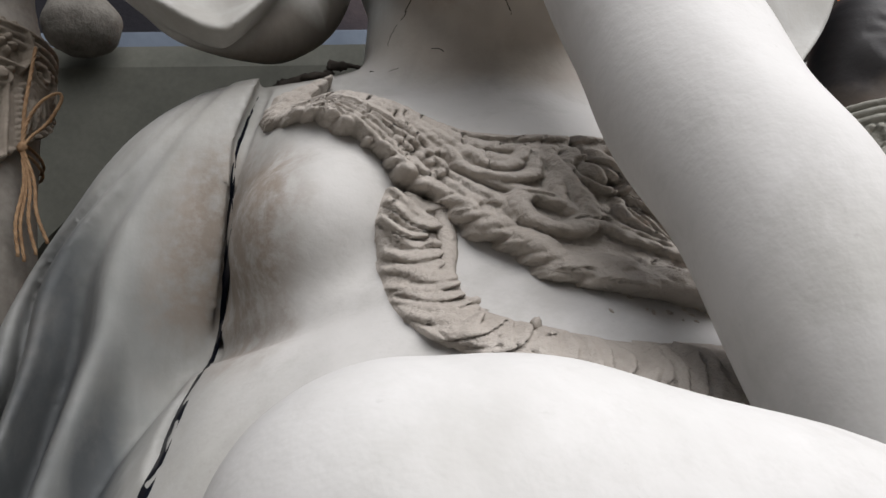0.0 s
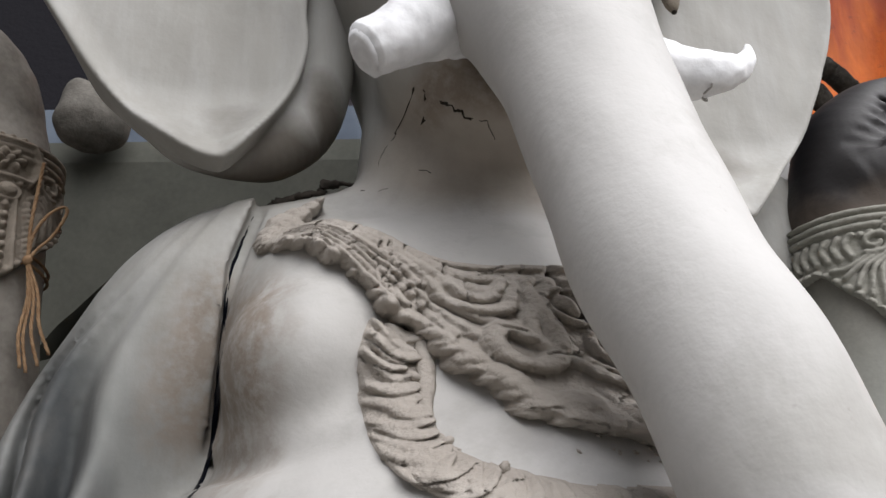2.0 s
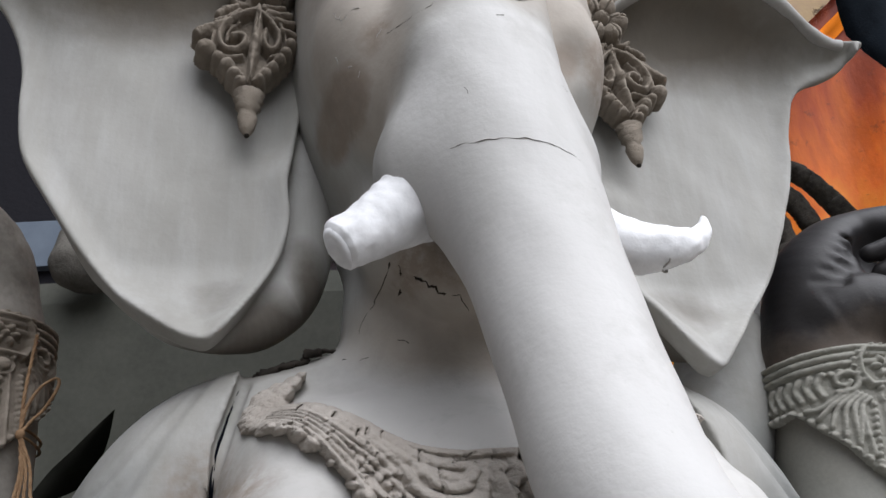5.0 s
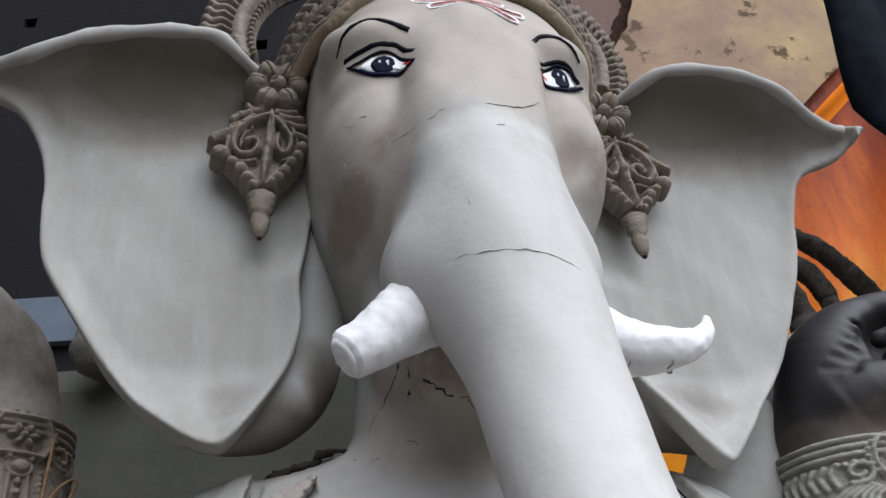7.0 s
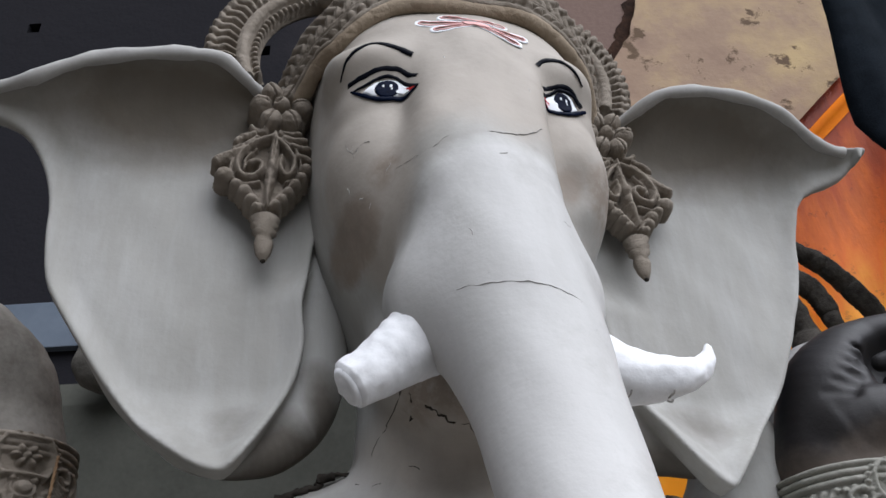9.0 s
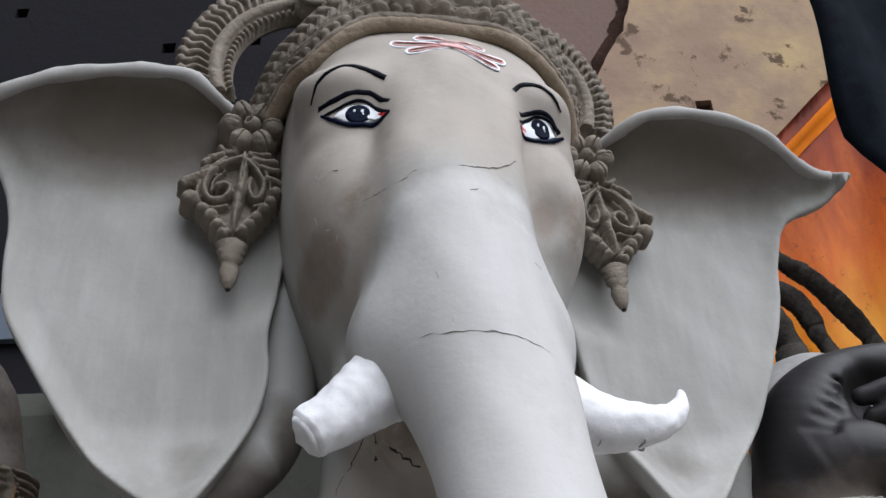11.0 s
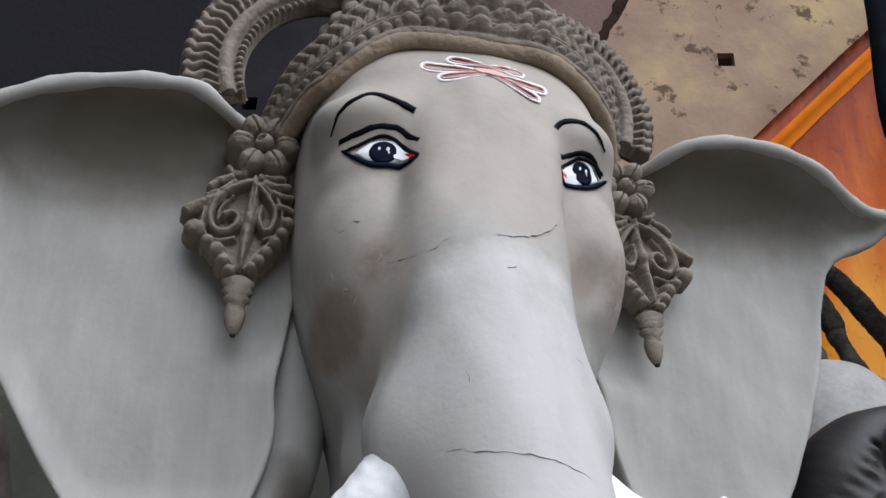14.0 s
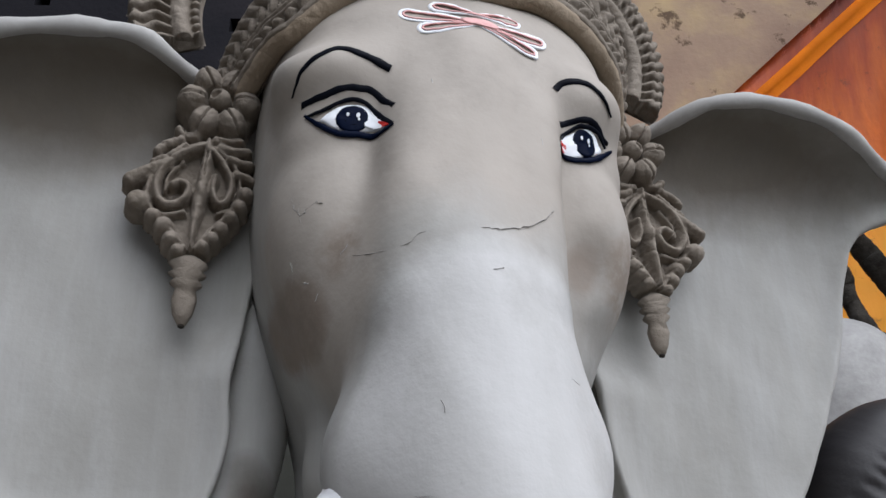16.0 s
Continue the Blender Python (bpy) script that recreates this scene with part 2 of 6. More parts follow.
class Volume:
    """A distance field on a grid, in which clay forms are merged softly."""

    def __init__(self, lo, hi, step):
        self.lo, self.step = np.array(lo, np.float32), step
        self.shape = tuple(int((b - a) / step) + 1 for a, b in zip(lo, hi))
        self.d = np.full(self.shape, 1.0, np.float32)

    def part(self, lo, hi):
        a = [max(0, int((v - o) / self.step)) for v, o in zip(lo, self.lo)]
        b = [min(s, int((v - o) / self.step) + 2) for v, o, s in zip(hi, self.lo, self.shape)]
        cut = tuple(slice(i, j) for i, j in zip(a, b))
        axes = [(np.arange(i, j, dtype=np.float32) * self.step + o) for i, j, o in zip(a, b, self.lo)]
        return cut, axes[0][:, None, None], axes[1][None, :, None], axes[2][None, None, :]

    def merge(self, shape, lo, hi, k=0.02):
        pad = k + 2 * self.step
        cut, x, y, z = self.part([v - pad for v in lo], [v + pad for v in hi])
        a, b = self.d[cut], shape(x, y, z)
        h = np.maximum(k - np.abs(a - b), 0) / k
        self.d[cut] = np.minimum(a, b) - h * h * k * 0.25

    def carve(self, shape, lo, hi, k=0.02):
        pad = k + 2 * self.step
        cut, x, y, z = self.part([v - pad for v in lo], [v + pad for v in hi])
        a, b = self.d[cut], -shape(x, y, z)
        h = np.maximum(k - np.abs(a - b), 0) / k
        self.d[cut] = np.maximum(a, b) + h * h * k * 0.25

    def ball(self, c, r, k=0.03, cut=False):
        def shape(x, y, z):
            p = ((x - c[0]) / r[0], (y - c[1]) / r[1], (z - c[2]) / r[2])
            k0 = np.sqrt(p[0] ** 2 + p[1] ** 2 + p[2] ** 2)
            k1 = np.sqrt((p[0] / r[0]) ** 2 + (p[1] / r[1]) ** 2 + (p[2] / r[2]) ** 2) + 1e-6
            return k0 * (k0 - 1) / k1
        (self.carve if cut else self.merge)(shape, np.subtract(c, r), np.add(c, r), k)

    def bone(self, a, b, ra, rb, k=0.03, cut=False):
        a, b = np.array(a, np.float32), np.array(b, np.float32)
        w = b - a
        ww = float(w @ w) + 1e-9

        def shape(x, y, z):
            t = np.clip(((x - a[0]) * w[0] + (y - a[1]) * w[1] + (z - a[2]) * w[2]) / ww, 0, 1)
            return np.sqrt((x - a[0] - t * w[0]) ** 2 + (y - a[1] - t * w[1]) ** 2 + (z - a[2] - t * w[2]) ** 2) - (ra + (rb - ra) * t)
        r = max(ra, rb)
        (self.carve if cut else self.merge)(shape, np.minimum(a, b) - r, np.maximum(a, b) + r, k)

    def limb(self, rows, k=0.02, fine=4, cut=False):
        p = smooth(rows, fine).astype(np.float32)

        def shape(x, y, z):
            d = np.full(np.broadcast(x, y, z).shape, 9.0, np.float32)
            for a, b in zip(p[:-1], p[1:]):
                w = b[:3] - a[:3]
                t = np.clip(((x - a[0]) * w[0] + (y - a[1]) * w[1] + (z - a[2]) * w[2]) / (w @ w + 1e-9), 0, 1)
                d = np.minimum(d, np.sqrt((x - a[0] - t * w[0]) ** 2 + (y - a[1] - t * w[1]) ** 2 + (z - a[2] - t * w[2]) ** 2) - (a[3] + (b[3] - a[3]) * t))
            return d
        (self.carve if cut else self.merge)(shape, (p[:, :3] - p[:, 3:]).min(0), (p[:, :3] + p[:, 3:]).max(0), k)

    def front(self, start=-9.0):
        """For each column the y at which one meets the clay from the front, or from start on."""
        inside = self.d < 0
        inside[:, :max(0, int((start - self.lo[1]) / self.step))] = False
        j = inside.argmax(1)
        hit = inside.any(1) & (j > 0)
        i, k = np.indices(j.shape)
        d1, d0 = self.d[i, j, k], self.d[i, np.maximum(j - 1, 0), k]
        y = self.lo[1] + self.step * (j - np.clip(d1 / np.minimum(d1 - d0, -1e-6), 0, 1))
        return np.where(hit, y, 0.4).astype(np.float32)

    def skin(self):
        """Vertices and quads of the zero surface (surface nets)."""
        d, s = self.d, self.shape
        neg = d < 0
        n = [v - 1 for v in s]
        corners = [(i, j, k) for i in (0, 1) for j in (0, 1) for k in (0, 1)]
        total = np.zeros(n, np.int8)
        for i, j, k in corners:
            total += neg[i:i + n[0], j:j + n[1], k:k + n[2]]
        act = np.argwhere((total > 0) & (total < 8))
        idx = np.full(n, -1, np.int32)
        idx[tuple(act.T)] = np.arange(len(act))
        pos, cnt = np.zeros((len(act), 3)), np.zeros((len(act), 1))
        for a in corners:
            for ax in range(3):
                if a[ax]:
                    continue
                b = list(a)
                b[ax] = 1
                da, db = d[tuple((act + a).T)], d[tuple((act + b).T)]
                m = (da < 0) != (db < 0)
                t = da / np.where(m, da - db, 1)
                p = np.array(a, float) + np.eye(3)[ax] * t[:, None]
                pos += p * m[:, None]
                cnt += m[:, None]
        verts = self.lo + self.step * (act + pos / cnt)
        quads = []
        for ax in range(3):
            u, v = [(1, 2), (2, 0), (0, 1)][ax]
            one = [slice(0, -1) if q == ax else slice(1, -1) for q in range(3)]
            two = [slice(1, None) if q == ax else slice(1, -1) for q in range(3)]
            A, B = neg[tuple(one)], neg[tuple(two)]
            for flag, order in ((A & ~B, (0, 1, 2, 3)), (~A & B, (3, 2, 1, 0))):
                c = np.argwhere(flag) + [0 if q == ax else 1 for q in range(3)]
                ring = []
                for du, dv in ((-1, -1), (0, -1), (0, 0), (-1, 0)):
                    o = c.copy()
                    o[:, u] += du
                    o[:, v] += dv
                    ring.append(idx[tuple(o.T)])
                quads.append(np.stack([ring[q] for q in order], 1))
        return verts, np.concatenate(quads)


def smooth(rows, fine=6):
    """A Catmull-Rom line through rows of numbers."""
    p = np.array(rows, float)
    p = np.vstack([2 * p[0] - p[1], p, 2 * p[-1] - p[-2]])
    out = []
    for a, b, c, d in zip(p[:-3], p[1:-2], p[2:-1], p[3:]):
        for t in np.arange(fine) / fine:
            out.append(0.5 * (2 * b + (c - a) * t + (2 * a - 5 * b + 4 * c - d) * t * t + (3 * b - a - 3 * c + d) * t ** 3))
    return np.array(out + [p[-2]])


def ease(v):
    v = np.clip(v, 0, 1)
    return v * v * (3 - 2 * v)


def inside_line(px, pz, line):
    """Signed distance in a plane to a closed line (negative inside)."""
    best, odd = np.full(np.broadcast(px, pz).shape, 9.0, np.float32), np.zeros(np.broadcast(px, pz).shape, bool)
    for (ax, az), (bx, bz) in zip(line, np.roll(line, -1, 0)):
        ex, ez = bx - ax, bz - az
        t = np.clip(((px - ax) * ex + (pz - az) * ez) / (ex * ex + ez * ez + 1e-9), 0, 1)
        best = np.minimum(best, np.hypot(px - ax - t * ex, pz - az - t * ez))
        odd ^= ((az > pz) != (bz > pz)) & (px < ex * (pz - az) / (ez + (1e-9 if ez >= 0 else -1e-9)) + ax)
    return np.where(odd, -best, best)


vol = Volume((-1.0, -0.80, -1.75), (1.08, 0.52, 0.56), 0.006)

# torso: belly, chest, neck, breast pads
vol.ball((0, 0.05, -1.44), (0.54, 0.535, 0.46), 0.02)
vol.ball((0, 0.185, -1.05), (0.38, 0.42, 0.34), 0.12)
vol.bone((0, 0.105, -0.45), (0, 0.12, -0.78), 0.165, 0.195, 0.08)
vol.limb([(-0.40, 0.02, -1.10, 0.014), (-0.34, -0.14, -1.115, 0.014), (-0.27, -0.25, -1.10, 0.012), (-0.21, -0.30, -1.085, 0.008)], 0.03, 4, True)
for s in (-1, 1):
    vol.ball((s * 0.22, 0.025, -0.93), (0.15, 0.18, 0.15), 0.06)
    vol.ball((s * 0.262, -0.065, -1.0), (0.11, 0.145, 0.11), 0.03)
    # shoulder and upper arm
    vol.limb([(s * 0.20, 0.13, -0.80, 0.13), (s * 0.32, 0.135, -0.842, 0.132), (s * 0.41, 0.15, -0.915, 0.125), (s * 0.49, 0.19, -1.12, 0.12), (s * 0.50, 0.15, -1.5, 0.12)], 0.05)


# shawl over the shoulder, in long folds
def shawl(s):
    edge = smooth([(-0.325, -0.66), (-0.34, -0.725), (-0.358, -0.794), (-0.373, -0.854), (-0.376, -0.911), (-0.38, -0.99), (-0.385, -1.08), (-0.41, -1.15), (-0.44, -1.25), (-0.50, -1.5)], 3)
    rim = smooth([(-0.36, -0.66), (-0.42, -0.75), (-0.52, -0.87), (-0.60, -0.95), (-0.635, -1.02), (-0.64, -1.12), (-0.66, -1.25), (-0.70, -1.5)], 3)
    arm = smooth([(-0.20, 0.13, -0.80, 0.13), (-0.32, 0.135, -0.845, 0.134), (-0.41, 0.15, -0.92, 0.135), (-0.49, 0.19, -1.12, 0.14), (-0.52, 0.12, -1.5, 0.17)], 4)

    pleat = smooth([(0.0, 0.1), (0.15, -0.1), (0.3, 0.1), (0.42, 0.75), (0.47, 0.9), (0.52, 0.6), (0.6, -0.9), (0.7, -0.2), (0.76, 0.5), (0.82, 0.2), (0.87, -0.7), (0.94, 0.2), (1.1, 0.0)], 4)

    def shape(x, y, z):
        x = x * -s
        d = np.full(np.broadcast(x, y, z).shape, 9.0, np.float32)
        for a, b in zip(arm[:-1], arm[1:]):
            w = b[:3] - a[:3]
            t = np.clip(((x - a[0]) * w[0] + (y - a[1]) * w[1] + (z - a[2]) * w[2]) / (w @ w), 0, 1)
            q = np.sqrt((x - a[0] - t * w[0]) ** 2 + (y - a[1] - t * w[1]) ** 2 + (z - a[2] - t * w[2]) ** 2) - (a[3] + (b[3] - a[3]) * t)
            h = np.maximum(0.03 - np.abs(d - q), 0) / 0.03
            d = np.minimum(d, q) - h * h * 0.0075
        xe = np.interp(-z, -edge[:, 1], edge[:, 0]).astype(np.float32)
        xr = np.interp(-z, -rim[:, 1], rim[:, 0]).astype(np.float32)
        f = (xe - x) / (xe - xr)
        depth = 0.003 + 0.052 * ease((-0.82 - z) / 0.42)
        fold = np.interp(f, pleat[:, 0], pleat[:, 1]).astype(np.float32)
        d = d - (0.007 + 0.009 * ease((-0.86 - z) / 0.2) + depth * fold) * ease((-0.66 - z) / 0.10) + 0.05 * ease((z + 0.715) / 0.06)
        return np.maximum(d, (x - xe) * 0.9)
    vol.merge(shape, (min(s * 0.2, s * 0.8), -0.25, -1.6), (max(s * 0.2, s * 0.8), 0.35, -0.62), 0.006)


shawl(1)
shawl(-1)

# open joint between shawl and chest
gap = vol.front()
for s in (-1, 1):
    rows = []
    for x, z in ((-0.346, -0.74), (-0.362, -0.80), (-0.377, -0.87), (-0.386, -0.99), (-0.391, -1.08), (-0.416, -1.15), (-0.446, -1.25)):
        x = -s * (x + 0.013)
        rows.append((x, float(gap[int((x + 1.0) / vol.step), int((z + 1.75) / vol.step)]) + 0.004, z, 0.010))
    vol.limb(rows, 0.006, 4, True)

# raised rear arms with closed hands
vol.limb([(0.42, 0.24, -0.90, 0.13), (0.55, 0.24, -0.72, 0.11), (0.60, 0.24, -0.60, 0.10)], 0.03)
chest_front = vol.front()

# raised forearms and hands, damp and dark, as volumes of their own
arm_a = Volume((0.45, -0.16, -1.75), (1.12, 0.34, -0.26), 0.006)
arm_b = Volume((-1.02, 0.12, -1.75), (-0.58, 0.52, -0.2), 0.006)
arm_a.limb([(0.655, 0.16, -1.75, 0.115), (0.675, 0.15, -1.1, 0.115), (0.705, 0.14, -0.86, 0.115), (0.725, 0.13, -0.66, 0.118)], 0.03)
arm_a.limb([(0.725, 0.13, -0.64, 0.117), (0.735, 0.12, -0.56, 0.108), (0.752, 0.11, -0.50, 0.10), (0.79, 0.10, -0.45, 0.083), (0.83, 0.08, -0.408, 0.052), (0.88, 0.05, -0.396, 0.043), (0.97, 0.03, -0.40, 0.041), (1.06, 0.03, -0.42, 0.038)], 0.03)
arm_a.ball((0.825, 0.0, -0.475), (0.05, 0.075, 0.06), 0.03, True)
arm_a.limb([(0.72, 0.06, -0.60, 0.075), (0.76, 0.02, -0.585, 0.060), (0.82, -0.01, -0.612, 0.043), (0.9, -0.03, -0.64, 0.036), (1.04, -0.03, -0.66, 0.034)], 0.015)
for end, z, r in ((0.80, -0.465, 0.022), (0.812, -0.507, 0.024)):
    arm_a.limb([(1.06, 0.0, z + 0.02, r), (0.95, -0.03, z + 0.012, r), (0.87, -0.025, z, r), (end, 0.015, z - 0.012, r * 0.85)], 0.006)
hand_front = arm_a.front()
# creases at the roots of the fingers
for i in range(6):
    f = i / 5
    a, b = (0.755 - 0.082 * f, -0.433 - 0.096 * f), (0.786 - 0.082 * f, -0.452 - 0.096 * f)
    pa, pb = [(x, float(hand_front[int((x - 0.45) / 0.006), int((z + 1.75) / 0.006)]) - 0.001, z) for x, z in (a, b)]
    arm_a.bone(pa, pb, 0.003, 0.010, 0.008, True)
arm_b.limb([(-0.74, 0.36, -1.75, 0.115), (-0.755, 0.37, -1.0, 0.112), (-0.765, 0.37, -0.75, 0.105), (-0.77, 0.36, -0.55, 0.10)], 0.03)
arm_b.limb([(-0.77, 0.36, -0.55, 0.092), (-0.80, 0.34, -0.42, 0.10), (-0.85, 0.30, -0.34, 0.08)], 0.03)

# head
def skull(x, y, z):
    up = np.clip((z + 0.05) / 0.36, 0, 1)
    low = np.clip((-0.12 - z) / 0.45, 0, 1)
    w = 0.268 * np.sqrt(np.maximum(1 - 0.92 * up ** 2.6, 0.02)) - 0.17 * low ** 2.2
    back = 0.06 * up ** 1.5
    dep = 0.285 - 0.16 * up ** 2.2 - 0.02 * low
    q = (np.abs(x) / w) ** 2.7 + (np.abs(y - 0.05 - back) / dep) ** 2.7
    d = (q ** (1 / 2.7) - 1) * np.minimum(w, dep)
    return np.maximum(np.maximum(d, z - 0.36), -0.56 - z) * 0.9


vol.merge(skull, (-0.32, -0.30, -0.6), (0.32, 0.45, 0.42), 0.06)
for s in (-1, 1):
    vol.ball((s * 0.16, -0.135, -0.24), (0.075 if s < 0 else 0.06, 0.09, 0.11), 0.05)      # cheek
    vol.ball((s * 0.165, -0.143 if s < 0 else -0.125, -0.125), (0.062, 0.062, 0.042), 0.03)   # eye mound
    vol.ball((s * 0.165 if s < 0 else 0.148, -0.16, -0.045), (0.09 if s < 0 else 0.072, 0.07, 0.04), 0.05)       # brow
    vol.bone((s * 0.1, -0.05, -0.53), (s * 0.05, -0.1, -0.62), 0.08, 0.06, 0.05)

# trunk: down from the brow, to the statue's left, and back across the belly
vol.limb([(0.0, -0.04, 0.14, 0.105), (0.0, -0.115, 0.02, 0.114), (-0.01, -0.165, -0.1, 0.114), (-0.025, -0.20, -0.22, 0.108), (-0.034, -0.236, -0.33, 0.112),
          (-0.028, -0.256, -0.45, 0.122), (-0.022, -0.285, -0.56, 0.116), (-0.01, -0.323, -0.68, 0.10), (-0.005, -0.367, -0.80, 0.089), (-0.007, -0.416, -0.92, 0.084),
          (-0.008, -0.465, -1.02, 0.081), (0.003, -0.507, -1.11, 0.077), (0.023, -0.524, -1.20, 0.076), (0.055, -0.53, -1.30, 0.08), (0.05, -0.57, -1.375, 0.088),
          (-0.03, -0.61, -1.39, 0.093), (-0.14, -0.63, -1.375, 0.097), (-0.25, -0.63, -1.352, 0.10), (-0.305, -0.63, -1.347, 0.097)], 0.02, 8)
# broad flat bridge between the eyes, and the cheek that runs smoothly into the trunk
for s in (-1, 1):
    vol.limb([(s * 0.062, -0.115, 0.07, 0.042), (s * 0.067, -0.168, 0.0, 0.046), (s * 0.066 - 0.003, -0.214, -0.1, 0.048), (s * 0.06 - 0.02, -0.258, -0.24, 0.052), (s * 0.05 - 0.03, -0.288, -0.38, 0.058)], 0.022 if s < 0 else 0.014)
vol.ball((-0.125, -0.165, -0.33), (0.06, 0.085, 0.12), 0.06)
vol.ball((0.145, -0.265, -0.30), (0.028, 0.045, 0.045), 0.04, True)   # hollow beside the trunk
for s in (-1, 1):
    vol.ball((s * 0.105 - 0.028, -0.235, -0.545), (0.045, 0.062, 0.058), 0.08)   # swellings that hold the tusks

EARS = {
    1: [(0.31, 0.03), (0.375, 0.055), (0.44, 0.077), (0.53, 0.093), (0.62, 0.085), (0.71, 0.053), (0.79, 0.016), (0.865, 0.008), (0.915, 0.006), (0.865, -0.045), (0.774, -0.086),
        (0.735, -0.17), (0.71, -0.268), (0.675, -0.361), (0.625, -0.459), (0.58, -0.54), (0.505, -0.62), (0.44, -0.69), (0.40, -0.73), (0.35, -0.69), (0.31, -0.62),
        (0.27, -0.52), (0.25, -0.40), (0.24, -0.2), (0.26, 0.0)],
    -1: [(0.28, 0.02), (0.335, 0.045), (0.38, 0.053), (0.45, 0.061), (0.53, 0.058), (0.63, 0.034), (0.73, -0.006), (0.81, -0.018), (0.90, -0.015), (0.85, -0.05), (0.765, -0.08),
         (0.725, -0.13), (0.705, -0.2), (0.70, -0.28), (0.685, -0.355), (0.655, -0.415), (0.61, -0.486), (0.56, -0.562), (0.51, -0.625), (0.455, -0.675), (0.405, -0.70),
         (0.375, -0.695), (0.33, -0.63), (0.285, -0.54), (0.27, -0.47), (0.275, -0.4), (0.26, -0.3), (0.24, -0.1)],
}


def ear(s, vol):
    line = np.array(EARS[s])
    line = smooth(np.vstack([line, line[:1]]), 3)[:-1]
    top = line[:27]
    top = top[np.argsort(top[:, 0])]

    def shape(x, y, z):
        u = x * s
        flat = inside_line(u, z, line)
        drop = np.interp(u, top[:, 0], top[:, 1]).astype(np.float32) - z
        q = np.clip(1 - drop / 0.165, 0, 1)
        reach = 0.125 * (0.25 + 0.75 * ease((u - 0.33) / 0.12)) * (1 - 0.45 * ease((u - 0.66) / 0.2))
        arc = np.sqrt(1 - 0.72 * q * q)
        mid = 0.062 - reach * (1 - arc) / 0.471 - 0.07 * ease((-0.54 - z) / 0.17) - 0.03 * ease((0.42 - u) / 0.14) * ease((-0.3 - z) / 0.1)
        slope = reach / 0.471 * 0.72 * q / arc / 0.165
        mid = mid - 0.022 * ease((0.045 + flat) / 0.06)
        thick = 0.017 * ease((-0.42 - z) / 0.16)
        mid = mid + thick
        half = 0.014 + thick + 0.003 * np.sin(9 * u + 7 * z) - 0.004 * q
        a = (np.abs(y - mid) / np.sqrt(1 + slope * slope) - half)
        return np.minimum(np.maximum(flat, a) + 0.010, 0) + np.hypot(np.maximum(flat + 0.010, 0), np.maximum(a + 0.010, 0)) - 0.010
    vol.merge(shape, (min(s * 0.2, s * 0.97), -0.16, -0.78), (max(s * 0.2, s * 0.97), 0.14, 0.2), 0.012)
    # thick rolled side of the ear behind its front lip, from the jaw round to the tip
    vol.limb([(s * 0.235, 0.10, -0.26, 0.045), (s * 0.243, 0.105, -0.36, 0.056), (s * 0.252, 0.11, -0.46, 0.062), (s * 0.272, 0.10, -0.55, 0.060), (s * 0.308, 0.08, -0.61, 0.051),
              (s * 0.352, 0.058, -0.645, 0.037), (s * 0.40, 0.045, -0.668, 0.020), (s * 0.45, 0.045, -0.652, 0.018), (s * 0.505, 0.055, -0.598, 0.014), (s * 0.56, 0.058, -0.533, 0.012)], 0.006, 5)


face_front = vol.front()
neck_front = vol.front(-0.165)
ear_a = Volume((0.18, -0.17, -0.80), (0.98, 0.17, 0.14), 0.004)
ear_b = Volume((-0.98, -0.17, -0.80), (-0.18, 0.17, 0.14), 0.004)
ear(1, ear_a)
ear(-1, ear_b)


class Heap:
    """Collects the pieces of one mesh."""

    def __init__(self):
        self.v, self.f, self.m, self.n = [], [], [], 0

    def put(self, verts, faces, mat):
        verts = np.asarray(verts, float).reshape(-1, 3)
        self.v.append(verts)
        self.f += [tuple(int(i) + self.n for i in f) for f in faces]
        self.m += [mat] * len(faces)
        self.n += len(verts)

    def mesh(self, name, mats):
        me = bpy.data.meshes.new(name)
        me.from_pydata(np.concatenate(self.v).tolist(), [], self.f)
        for m in mats:
            me.materials.append(m)
        me.polygons.foreach_set("material_index", self.m)
        me.polygons.foreach_set("use_smooth", [True] * len(self.f))
        me.update()
        return me


def grid_faces(rows, cols, wrap=False):
    out = []
    for i in range(rows - 1):
        for j in range(cols if wrap else cols - 1):
            k = (j + 1) % cols
            out.append((i * cols + j, i * cols + k, (i + 1) * cols + k, (i + 1) * cols + j))
    return out


def tube(heap, pts, r, mat, sides=7, flat=1.0, facing=(0, -1, 0), caps=True, rough=0.0):
    """A swept rod through pts; flat squeezes it along the facing direction."""
    p = np.asarray(pts, float)
    r = np.broadcast_to(np.asarray(r, float), (len(p),))
    tang = np.gradient(p, axis=0)
    tang /= np.linalg.norm(tang, axis=1)[:, None] + 1e-9
    side = np.cross(tang, np.asarray(facing, float))
    side /= np.linalg.norm(side, axis=1)[:, None] + 1e-9
    out = np.cross(side, tang)
    a = np.arange(sides) * 2 * math.pi / sides
    rr = r[:, None] * (1 + rough * (np.random.rand(len(p), sides) - 0.5))
    ring = p[:, None] + rr[..., None] * (np.cos(a)[None, :, None] * side[:, None] + flat * np.sin(a)[None, :, None] * out[:, None])
    v, f = ring.reshape(-1, 3), grid_faces(len(p), sides, True)
    if caps:
        v = np.vstack([v, p[0] - tang[0] * r[0] * 0.5, p[-1] + tang[-1] * r[-1] * 0.5])
        n = len(p) * sides
        f += [((j + 1) % sides, j, n) for j in range(sides)]
        f += [(n - sides + j, n - sides + (j + 1) % sides, n + 1) for j in range(sides)]
    heap.put(v, f, mat)


